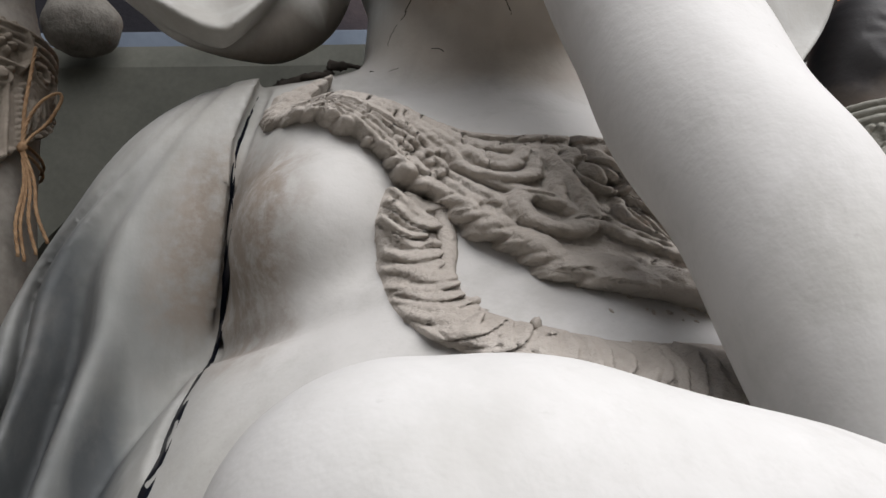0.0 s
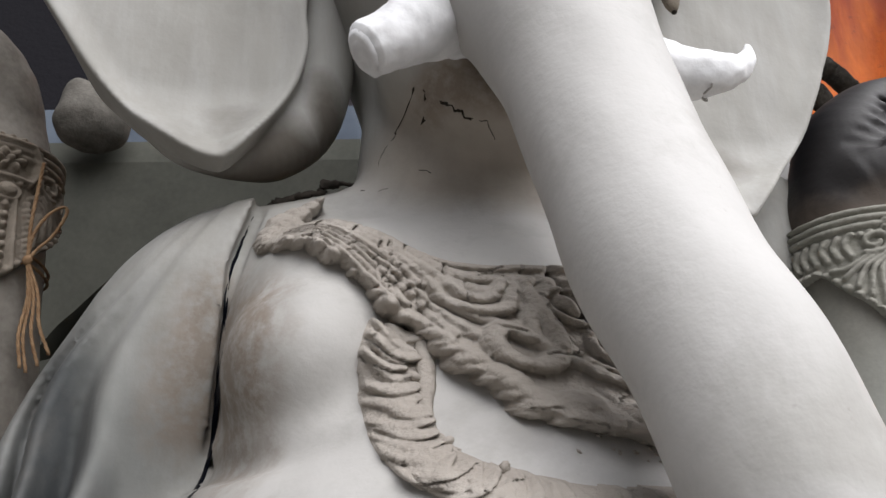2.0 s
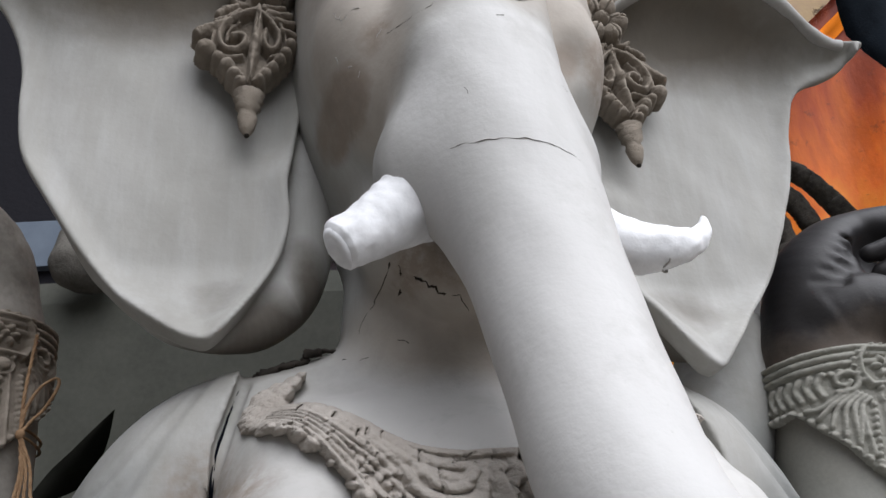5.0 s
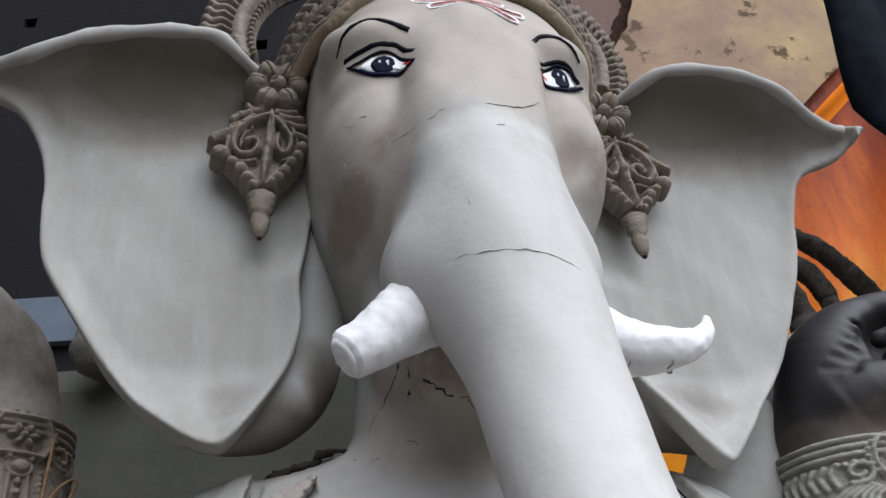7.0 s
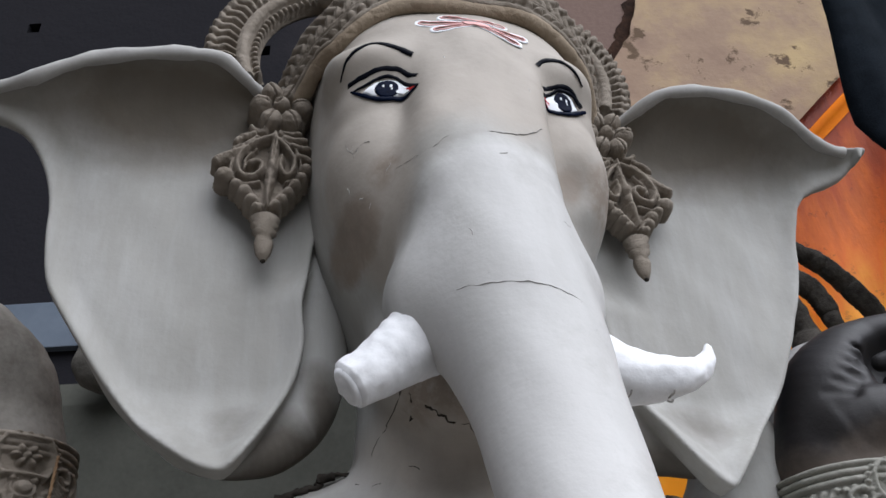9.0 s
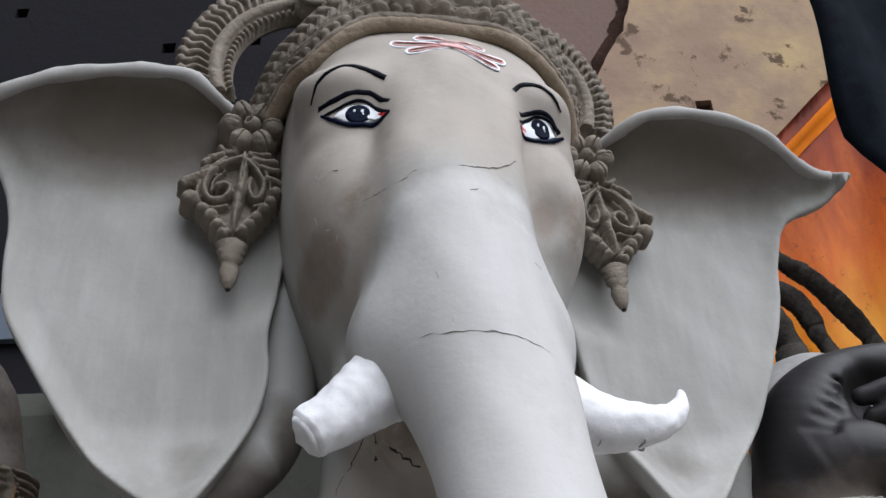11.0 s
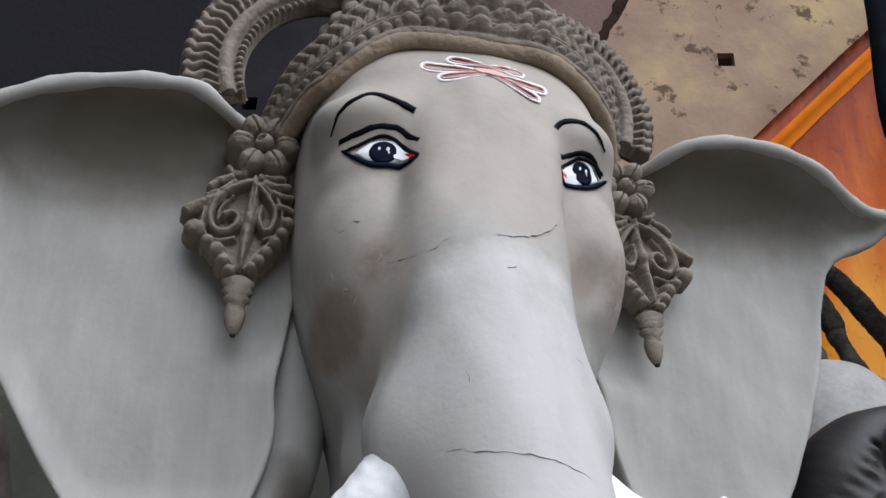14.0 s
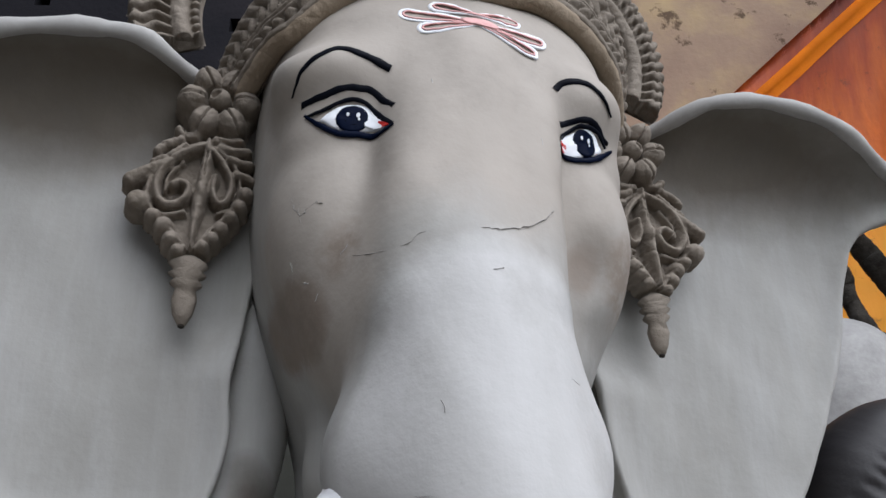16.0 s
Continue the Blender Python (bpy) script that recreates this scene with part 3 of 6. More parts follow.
def bead(heap, c, r, mat, turn=0.0, facing=(0, -1, 0), n=8, m=5):
    """A rounded lump with radii r = (across, out, along), turned in the plane it lies on."""
    r = (r, r, r) if np.isscalar(r) else r
    w = np.asarray(facing, float)
    w /= np.linalg.norm(w)
    up = np.array((0, 0, 1.0)) - w * w[2]
    up /= np.linalg.norm(up)
    s = np.cross(w, up)
    t = math.radians(turn)
    s, up = s * math.cos(t) + up * math.sin(t), up * math.cos(t) - s * math.sin(t)
    th, ph = np.linspace(0.15, math.pi - 0.15, m), np.arange(n) * 2 * math.pi / n
    k = 1 + 0.10 * (np.random.rand(m, n) - 0.5)
    x, y, z = r[0] * np.sin(th)[:, None] * np.cos(ph) * k, r[2] * np.sin(th)[:, None] * np.sin(ph) * k, r[1] * np.cos(th)[:, None] * np.ones(n)
    v = np.asarray(c, float) + x[..., None] * s + y[..., None] * up + z[..., None] * w
    v = np.vstack([v.reshape(-1, 3), np.asarray(c) + w * r[1], np.asarray(c) - w * r[1]])
    f = [tuple(reversed(q)) for q in grid_faces(m, n, True)]
    f += [(j, (j + 1) % n, m * n) for j in range(n)] + [((m - 1) * n + (j + 1) % n, (m - 1) * n + j, m * n + 1) for j in range(n)]
    heap.put(v, f, mat)


def sample(field, x, z):
    i = np.clip((np.asarray(x, float) - vol.lo[0]) / vol.step, 0, field.shape[0] - 1.01)
    k = np.clip((np.asarray(z, float) - vol.lo[2]) / vol.step, 0, field.shape[1] - 1.01)
    a, b = i.astype(int), k.astype(int)
    s, t = i - a, k - b
    return field[a, b] * (1 - s) * (1 - t) + field[a + 1, b] * s * (1 - t) + field[a, b + 1] * (1 - s) * t + field[a + 1, b + 1] * s * t


def lay(field, xz, out=0.0):
    xz = np.asarray(xz, float)
    return np.c_[xz[:, 0], sample(field, xz[:, 0], xz[:, 1]) - out, xz[:, 1]]


def stroke(heap, field, xz, width, mat, out=0.0015, fine=6):
    """A brush line laid on the clay."""
    w = np.broadcast_to(np.asarray(width, float), (len(xz),))
    p = smooth(np.c_[np.asarray(xz, float), w], fine)
    t = np.gradient(p[:, :2], axis=0)
    t /= np.linalg.norm(t, axis=1)[:, None] + 1e-9
    nrm = np.c_[-t[:, 1], t[:, 0]]
    cols = []
    for o, lift in ((-1, -0.003), (-0.8, 1), (0, 1), (0.8, 1), (1, -0.003)):
        cols.append(lay(field, p[:, :2] + nrm * p[:, 2:3] * 0.5 * o, out + 0.001 if lift == 1 else out - 0.0015))
    v = np.stack(cols, 1).reshape(-1, 3)
    heap.put(v, [tuple(reversed(q)) for q in grid_faces(len(p), 5)], mat)


def decal(heap, field, xz, mat, out=0.0012, dome=0.0, fine=5):
    """A painted or raised spot with a closed outline."""
    p = smooth(np.vstack([xz, xz[:1]]), fine)[:-1]
    c = p.mean(0)
    rings = [lay(field, c + (p - c) * s, out + 0.002 + dome * (1 - s * s)) for s in (0.02, 0.35, 0.65, 0.85, 1.0)] + [lay(field, p, -0.003)]
    heap.put(np.concatenate(rings), grid_faces(len(rings), len(p), True), mat)


def value_noise(shape, cell, seed):
    """Smooth random field between -1 and 1 with lumps of about cell samples."""
    r = np.random.RandomState(seed)
    n = (int(shape[0] / cell) + 3, int(shape[1] / cell) + 3)
    g = r.rand(*n) * 2 - 1
    a, b = np.arange(shape[0]) / cell, np.arange(shape[1]) / cell
    i, j = a.astype(int), b.astype(int)
    s, t = ease(a - i)[:, None], ease(b - j)[None, :]
    q = lambda di, dj: g[np.ix_(i + di, j + dj)]
    return q(0, 0) * (1 - s) * (1 - t) + q(1, 0) * s * (1 - t) + q(0, 1) * (1 - s) * t + q(1, 1) * s * t


class Relief:
    """Press-moulded clay: a plate with ridges, lumps and grooves, as one sheet of heights."""

    def __init__(self, u0, u1, v0, v1, step):
        self.u, self.v = np.arange(u0, u1, step), np.arange(v0, v1, step)
        self.U, self.V = np.meshgrid(self.u, self.v, indexing="ij")
        self.step, self.base, self.top = step, np.full(self.U.shape, -1.0), np.zeros(self.U.shape)
        self.cut = np.zeros(self.U.shape)

    def near(self, p, reach):
        p = np.asarray(p, float)
        a = np.searchsorted(self.u, p[:, 0].min() - reach), np.searchsorted(self.u, p[:, 0].max() + reach)
        b = np.searchsorted(self.v, p[:, 1].min() - reach), np.searchsorted(self.v, p[:, 1].max() + reach)
        return slice(*a), slice(*b)

    def plate(self, line, height, bevel):
        d = inside_line(self.U, self.V, np.asarray(line, float)) + 0.3 * self.step * value_noise(self.U.shape, 9, 5)
        self.base = np.maximum(self.base, np.where(d < 0, height * np.sqrt(np.clip(1 - (1 - np.clip(-d / bevel, 0, 1)) ** 2, 0, 1)), -1.0))

    def dist(self, rows, fine, reach):
        p = smooth(rows, fine) if fine else np.asarray(rows, float)
        s = self.near(p, reach)
        U, V = self.U[s], self.V[s]
        d = np.full(U.shape, 9.0)
        for a, b in zip(p[:-1], p[1:]):
            w = b[:2] - a[:2]
            t = np.clip(((U - a[0]) * w[0] + (V - a[1]) * w[1]) / (w @ w + 1e-12), 0, 1)
            k = a[2] + (b[2] - a[2]) * t if p.shape[1] > 2 else 1.0
            d = np.minimum(d, np.hypot(U - a[0] - t * w[0], V - a[1] - t * w[1]) / k)
        return s, d

    def ridge(self, rows, w, height, fine=4):
        s, d = self.dist(rows, fine, w * 2)
        self.top[s] = np.maximum(self.top[s], height * np.sqrt(np.clip(1 - (d / w) ** 2, 0, 1)))

    def groove(self, rows, w, depth, fine=3):
        s, d = self.dist(rows, fine, w * 2)
        self.cut[s] = np.maximum(self.cut[s], depth * np.clip(1 - (d / w) ** 2, 0, 1))

    def lump(self, c, ru, rv, height, turn=0.0):
        r = max(ru, rv) * 1.1
        s = self.near([c], r)
        U, V = self.U[s] - c[0], self.V[s] - c[1]
        k, m = math.cos(math.radians(turn)), math.sin(math.radians(turn))
        q = ((U * k + V * m) / ru) ** 2 + ((V * k - U * m) / rv) ** 2
        self.top[s] = np.maximum(self.top[s], height * np.sqrt(np.clip(1 - q, 0, 1)))

    def finish(self, heap, place, mat, grit=0.001, crack=0.0, seed=1, flip=False, skirt=0.012):
        on = self.base > -0.5
        n = self.U.shape
        h = np.maximum(self.base, 0) + self.top - self.cut
        h = h + grit * (value_noise(n, 14, seed) * 1.2 + value_noise(n, 6, seed + 1) * 0.8 + value_noise(n, 2.5, seed + 2) * 0.5)
        if crack:
            lines = np.abs(value_noise(n, 22, seed + 3) + 0.45 * value_noise(n, 8, seed + 4))
            where = value_noise(n, 30, seed + 7) > 0.05
            h = h - crack * np.clip(1 - lines / 0.045, 0, 1) * where
        inner = on.copy()
        for ax in (0, 1):
            for d in (1, -1):
                inner &= np.roll(on, d, ax)
        h = np.where(inner, np.maximum(h, 0.0), -skirt)
        grown = on.copy()
        for ax in (0, 1):
            for d in (1, -1):
                grown |= np.roll(on, d, ax)
        idx = np.full(n, -1)
        idx[grown] = np.arange(grown.sum())
        pts = place(self.U[grown], self.V[grown], h[grown])
        q = np.stack([idx[:-1, :-1], idx[1:, :-1], idx[1:, 1:], idx[:-1, 1:]], -1).reshape(-1, 4)
        q = q[(q >= 0).all(1)]
        heap.put(pts, q[:, ::-1] if flip else q, mat)


idol = Heap()


def relaxed(verts, quads):
    """The skin with its grid steps smoothed away, and slow hand-made waves of a few millimetres."""
    for k in (0.5, -0.48, 0.5, -0.48, 0.5):
        total, count = np.zeros_like(verts), np.zeros((len(verts), 1))
        for a, b in ((0, 1), (1, 2), (2, 3), (3, 0)):
            for p, q in ((a, b), (b, a)):
                for ax in range(3):
                    total[:, ax] += np.bincount(quads[:, p], verts[quads[:, q], ax], len(verts))
                count[:, 0] += np.bincount(quads[:, p], minlength=len(verts))
        verts = verts + k * (total / np.maximum(count, 1) - verts)
    wave = sum(a * np.sin(verts @ np.array(k) + p) for a, k, p in ((0.0012, (23, 17, 31), 0.3), (0.0009, (-41, 27, 19), 1.7), (0.0006, (61, -53, 47), 2.9)))
    return verts + wave[:, None] * np.array((0.5, -0.7, 0.5))


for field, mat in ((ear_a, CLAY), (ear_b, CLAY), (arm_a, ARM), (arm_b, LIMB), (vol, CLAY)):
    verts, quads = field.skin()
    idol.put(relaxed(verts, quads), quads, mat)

# rims along the ear tops, their caught light painted in as paler clay
for s in (1, -1):
    p = smooth(EARS[s][:8], 6)
    reach = 0.125 * (0.25 + 0.75 * ease((p[:, 0] - 0.33) / 0.12)) * (1 - 0.45 * ease((p[:, 0] - 0.66) / 0.2))
    tube(idol, np.c_[s * p[:, 0], 0.062 - reach - 0.020, p[:, 1] - 0.007], 0.0125 + 0.0015 * np.sin(np.arange(len(p)) * 0.9), RIM, 10, 1.0, (0, -1, 0), True, 0.12)

# nail marks on the ears
for p in ((-0.455, 0.030, -0.626), (-0.448, 0.030, -0.625)):
    bead(idol, p, (0.0045, 0.003, 0.0014), DARKCLAY, 10, (0, -1, 0), 8, 4)

# ---- tusks ----
def tusk(rows, blunt):
    p = smooth(rows, 14)
    before = len(idol.v)
    tube(idol, p[:, :3], p[:, 3], PLASTER, 44, 1.0, (0, -1, 0.2), True)
    for v in idol.v[before]:
        v += 0.0032 * np.array(noise.noise_vector(Vector(v) * 26.0)) + 0.0018 * np.array(noise.noise_vector(Vector(v) * 70.0))
    if blunt:
        t = p[-1, :3] - p[-2, :3]
        t /= np.linalg.norm(t)
        bead(idol, p[-1, :3] + t * 0.004, (0.029, 0.007, 0.029), PLASTER, 0, t, 16, 5)


tusk([(-0.085, -0.225, -0.555, 0.072), (-0.122, -0.24, -0.585, 0.058), (-0.155, -0.25, -0.612, 0.047), (-0.195, -0.258, -0.645, 0.038), (-0.232, -0.258, -0.672, 0.034)], True)
tusk([(0.07, -0.21, -0.585, 0.054), (0.145, -0.245, -0.642, 0.042), (0.20, -0.268, -0.656, 0.030), (0.238, -0.275, -0.648, 0.021), (0.258, -0.275, -0.63, 0.013), (0.268, -0.272, -0.610, 0.006)], False)

for c, r, turn in (((0.12, -0.229, -0.622), 0.0475, 0.9), ((0.16, -0.25, -0.645), 0.0408, 0.9), ((0.205, -0.268, -0.655), 0.0325, 1.1), ((-0.165, -0.252, -0.62), 0.0452, -0.9)):
    d = np.array((math.sin(turn), -0.35, -math.cos(turn) * 0.6))
    d /= np.linalg.norm(d)
    u = np.cross(d, (0, 1, 0))
    u /= np.linalg.norm(u)
    v = np.cross(d, u)
    a = np.linspace(-1.0, 1.2, 14)
    tube(idol, np.array(c) + r * (np.cos(a + 3.6)[:, None] * u + np.sin(a + 3.6)[:, None] * v) + 0.004 * np.sin(5 * a)[:, None] * d, 0.0014, HAIR, 5)

# ---- painted eyes, brows and forehead mark ----
def eye(white, iris, upper, lower, crease, brow, corner):
    decal(idol, face_front, np.array(white), WHITE, 0.0008, 0.003)
    (x, z), (rx, rz) = iris
    decal(idol, face_front, np.array(corner), RED, 0.0026)
    decal(idol, face_front, np.array([(x + rx * math.cos(a), z + rz * math.sin(a)) for a in np.arange(12) * 0.5236]), IRIS, 0.0032, 0.0015)
    decal(idol, face_front, np.array([(x + 0.5 * rx * math.cos(a), z + 0.5 * rz * math.sin(a)) for a in np.arange(8) * 0.7854]), INK, 0.0042)
    # Glints on the iris, painted in as white dots.
    for dx, dz, r in ((-0.3, 0.3, 0.0019), (0.35, 0.25, 0.0024), (0.42, -0.05, 0.0014)):
        decal(idol, face_front, np.array([(x + dx * rx + r * math.cos(a), z + dz * rz + 1.4 * r * math.sin(a)) for a in np.arange(6) * 1.047]), WHITE, 0.0052)
    stroke(idol, face_front, upper, [0.003] + [0.0052] * (len(upper) - 2) + [0.004], INK, 0.0045)
    stroke(idol, face_front, lower, [0.003, 0.0065] + [0.0082] * (len(lower) - 3) + [0.004], IRIS, 0.0042)
    stroke(idol, face_front, crease, [0.0085] + [0.0088] * (len(crease) - 2) + [0.005], INK, 0.0008)
    stroke(idol, face_front, brow, np.interp(np.linspace(0, 1, len(brow)), (0, 0.4, 0.8, 1), (0.0025, 0.0085, 0.011, 0.010)), INK, 0.0006)


eye([(-0.197, -0.120), (-0.180, -0.106), (-0.158, -0.101), (-0.135, -0.109), (-0.119, -0.143), (-0.135, -0.138), (-0.158, -0.139), (-0.179, -0.134)], ((-0.159, -0.1220), (0.0198, 0.0185)),
    [(-0.212, -0.110), (-0.195, -0.107), (-0.172, -0.097), (-0.150, -0.096), (-0.132, -0.111), (-0.117, -0.145)],
    [(-0.215, -0.108), (-0.197, -0.128), (-0.176, -0.141), (-0.146, -0.144), (-0.129, -0.147), (-0.116, -0.146)],
    [(-0.219, -0.092), (-0.195, -0.087), (-0.174, -0.081), (-0.152, -0.080), (-0.132, -0.086), (-0.113, -0.112)],
    [(-0.231, -0.080), (-0.225, -0.060), (-0.207, -0.041), (-0.180, -0.026), (-0.154, -0.035), (-0.131, -0.045), (-0.115, -0.053)],
    [(-0.130, -0.124), (-0.119, -0.142), (-0.130, -0.139), (-0.133, -0.130)])
eye([(0.103, -0.138), (0.111, -0.122), (0.135, -0.103), (0.157, -0.094), (0.174, -0.106), (0.177, -0.120), (0.138, -0.138), (0.113, -0.143)], ((0.149, -0.1160), (0.0185, 0.0185)),
    [(0.101, -0.134), (0.110, -0.120), (0.136, -0.097), (0.157, -0.092), (0.177, -0.097), (0.187, -0.110)],
    [(0.101, -0.141), (0.117, -0.145), (0.135, -0.144), (0.159, -0.137), (0.180, -0.124), (0.201, -0.107)],
    [(0.104, -0.105), (0.126, -0.092), (0.150, -0.083), (0.170, -0.085), (0.184, -0.096), (0.195, -0.098)],
    [(0.194, -0.067), (0.179, -0.051), (0.163, -0.037), (0.139, -0.033), (0.116, -0.040), (0.104, -0.052)],
    [(0.103, -0.138), (0.107, -0.130), (0.120, -0.127), (0.112, -0.143)])

for c, ends in (((0.0, 0.033), ((-0.098, 0.056), (-0.076, 0.022), (0.103, 0.035), (0.087, 0.007))), ((0.003, 0.057), ((-0.057, 0.075), (0.069, 0.064)))):
    c = np.array(c)
    for e in ends:
        e = np.array(e)
        d = (e - c) / np.linalg.norm(e - c)
        for wide, line, mat, up in ((0.0095, 0.0055, WHITE, 0.0008), (0.0058, 0.0028, PINK, 0.0020)):
            nrm, tip = np.array((-d[1], d[0])) * wide, e - d * (0.0095 - wide)
            stroke(idol, face_front, [c, c + (e - c) * 0.5 + nrm * 0.9, tip - d * 0.008 + nrm, tip, tip - d * 0.008 - nrm, c + (e - c) * 0.5 - nrm * 0.9, c], line, mat, up)
decal(idol, face_front, [np.array((0.004, 0.036)) + np.array(v) for v in ((-0.026, 0.006), (0.0, 0.009), (0.026, 0.002), (0.022, -0.007), (0.0, -0.006), (-0.02, -0.002))], PINK, 0.0026)

# ---- hairline cracks ----
def crack_line(field, rows, width, seed, mat=HAIR):
    """A thin wandering crack that widens and closes."""
    p = smooth(rows, 7)
    p = p + 0.0022 * value_noise((len(p), 2), 2.5, seed) + 0.001 * value_noise((len(p), 2), 1.2, seed + 1)
    stroke(idol, field, p, width * np.clip(0.75 + 0.7 * value_noise((len(p), 2), 3.0, seed + 2)[:, 0], 0.15, 2), mat, -0.0004, 2)


for k, (line, w) in enumerate((([(-0.16, -0.318), (-0.123, -0.331), (-0.10, -0.318), (-0.082, -0.307)], 0.0005), ([(-0.082, -0.307), (-0.05, -0.310), (-0.014, -0.308)], 0.0008), ([(-0.014, -0.308), (0.02, -0.296), (0.045, -0.28), (0.062, -0.262)], 0.0008),
                               ([(-0.112, -0.586), (-0.08, -0.592), (-0.048, -0.598), (-0.018, -0.603), (0.017, -0.612), (0.054, -0.626)], 0.0003), ([(-0.215, -0.235), (-0.212, -0.25), (-0.2, -0.238), (-0.192, -0.242)], 0.0007), ([(-0.222, -0.222), (-0.215, -0.262)], 0.0007))):
    crack_line(face_front, line, w, 200 + 3 * k)
crack_line(neck_front, [(-0.128, -0.612), (-0.11, -0.636), (-0.092, -0.652), (-0.075, -0.664), (-0.058, -0.668), (-0.03, -0.68)], 0.0017, 230, DARKCLAY)
crack_line(neck_front, [(-0.135, -0.60), (-0.146, -0.622), (-0.16, -0.64), (-0.165, -0.66)], 0.0009, 233, DARKCLAY)
crack_line(neck_front, [(-0.19, -0.70), (-0.175, -0.71), (-0.155, -0.706)], 0.0014, 236, DARKCLAY)
# scratches and bits of straw in the slip
for x, z, dx, dz, mat in ((-0.222, -0.30, 0.004, -0.012, SEAM), (-0.205, -0.33, 0.010, -0.008, SEAM), (-0.17, -0.31, 0.006, 0.010, RIM), (-0.19, -0.345, -0.004, -0.014, SEAM), (-0.09, -0.50, 0.003, -0.013, RIM), (-0.06, -0.53, -0.008, -0.010, SEAM),
                          (0.02, -0.42, 0.002, -0.012, SEAM), (-0.03, -0.36, 0.012, 0.003, SEAM), (0.05, -0.47, 0.010, -0.004, RIM), (-0.07, -0.08, 0.001, -0.018, SEAM), (-0.05, -0.02, 0.006, -0.010, SEAM), (0.06, -0.15, 0.002, -0.016, RIM)):
    stroke(idol, face_front, [(x, z), (x + 0.5 * dx + 0.001, z + 0.5 * dz), (x + dx, z + dz)], 0.0011, mat, -0.0006)
for line, w, mat in (([(-0.118, -0.694), (-0.11, -0.697), (-0.104, -0.704)], 0.0012, DARKCLAY), ([(-0.08, -0.70), (-0.07, -0.705)], 0.001, DARKCLAY)):
    stroke(idol, neck_front, line, w, mat, -0.0008)
# dark strand between ear, shoulder and neck, standing in for dirt and shadow
strand = smooth([(-0.36, 0.08, -0.738, 0.010), (-0.31, 0.07, -0.722, 0.011), (-0.28, 0.06, -0.706, 0.007), (-0.253, 0.06, -0.698, 0.006), (-0.237, 0.06, -0.682, 0.008), (-0.21, 0.07, -0.672, 0.004), (-0.185, 0.09, -0.664, 0.003)], 6)
tube(idol, strand[:, :3] + 0.006 * value_noise((len(strand), 3), 1.5, 4), strand[:, 3] * 0.9, DARKCLAY, 8, 1.0, (0, -1, 0), True, 0.9)
# black stroke along the shawl hem, painted for the shade in its joint
for s in (1, -1):
    stroke(idol, chest_front, [(s * x, z) for x, z in ((-0.338, -0.742), (-0.353, -0.794), (-0.367, -0.854), (-0.371, -0.911), (-0.374, -0.99), (-0.379, -1.08), (-0.402, -1.15), (-0.432, -1.25), (-0.45, -1.3))], [0.002, 0.003, 0.004, 0.005, 0.006, 0.006, 0.008, 0.010, 0.010], INK, 0.0005)


# ---- necklace: a moulded collar with scrolls and a pendant ----
UP = smooth([(-0.305, -0.782), (-0.256, -0.803), (-0.199, -0.842), (-0.147, -0.88), (-0.091, -0.9), (-0.02, -0.902)], 8)
LOW = smooth([(-0.318, -0.838), (-0.285, -0.862), (-0.262, -0.88), (-0.215, -0.945), (-0.187, -0.98), (-0.16, -1.03), (-0.142, -1.08), (-0.12, -1.118), (-0.07, -1.142), (-0.045, -1.15), (-0.02, -1.155)], 5)
MID = -0.02


def both(rows):
    """A line and its mirror image about the pendant."""
    rows = [tuple(r) for r in rows]
    return rows, [(2 * MID - r[0], *r[1:]) for r in rows]


def between(s, t):
    """A spot on the left half of the collar: s from end to middle, t from upper to lower edge."""
    a = np.array([np.interp(s, np.linspace(0, 1, len(UP)), UP[:, q]) for q in (0, 1)])
    b = np.array([np.interp(s, np.linspace(0, 1, len(LOW)), LOW[:, q]) for q in (0, 1)])
    return a * (1 - t) + b * t


collar = Relief(-0.36, 0.33, -1.18, -0.70, 0.0018)
outline = np.vstack([UP, LOW[::-1]])
for half in both(outline):
    collar.plate(half, 0.031, 0.012)
for s in np.linspace(0.03, 0.93, 21):
    q = between(s, 0.96)
    for p in both([q]):
        r = 0.011 + 0.005 * math.sin(s * 40)
        collar.plate([(p[0][0] + r * math.cos(a), p[0][1] + r * math.sin(a)) for a in np.arange(10) * 0.6283], 0.034, 0.013)
for q in ((-0.312, -0.81, 0.03), (-0.30, -0.786, 0.029), (-0.283, -0.766, 0.022), (-0.266, -0.748, 0.015), (-0.254, -0.733, 0.009)):
    collar.plate([(q[0] + q[2] * math.cos(a), q[1] + 1.2 * q[2] * math.sin(a)) for a in np.arange(10) * 0.6283], 0.034, q[2] * 0.7)
for dx, dz in ((-0.018, -0.006), (0.0, 0.0), (0.016, 0.008)):
    collar.ridge([(-0.322 + dx, -0.83 + dz, 1.2), (-0.308 + dx, -0.80 + dz, 1.1), (-0.286 + 0.7 * dx, -0.770 + 0.7 * dz, 0.9), (-0.256 + 0.4 * dx, -0.735 + 0.5 * dz, 0.5)], 0.0085, 0.012)
# cords along the upper edge, broken into lengths
for t, w, h in ((0.03, 0.0075, 0.010), (0.115, 0.0075, 0.009), (0.20, 0.0075, 0.011), (0.285, 0.007, 0.009)):
    for line in both([between(s, t * (0.8 + 0.2 * s)) for s in np.linspace(0.02, 1, 24)]):
        collar.ridge(line, w, h * 1.0, 0)
gaps = np.random.RandomState(41)
for i in range(13):
    s, t = 0.12 + 0.85 * gaps.rand(), (0.03, 0.115, 0.2, 0.285)[i % 4]
    for line in both([between(s + 0.012, t - 0.05), between(s - 0.004, t + 0.04)]):
        collar.groove(line, 0.0017, 0.012, 0)
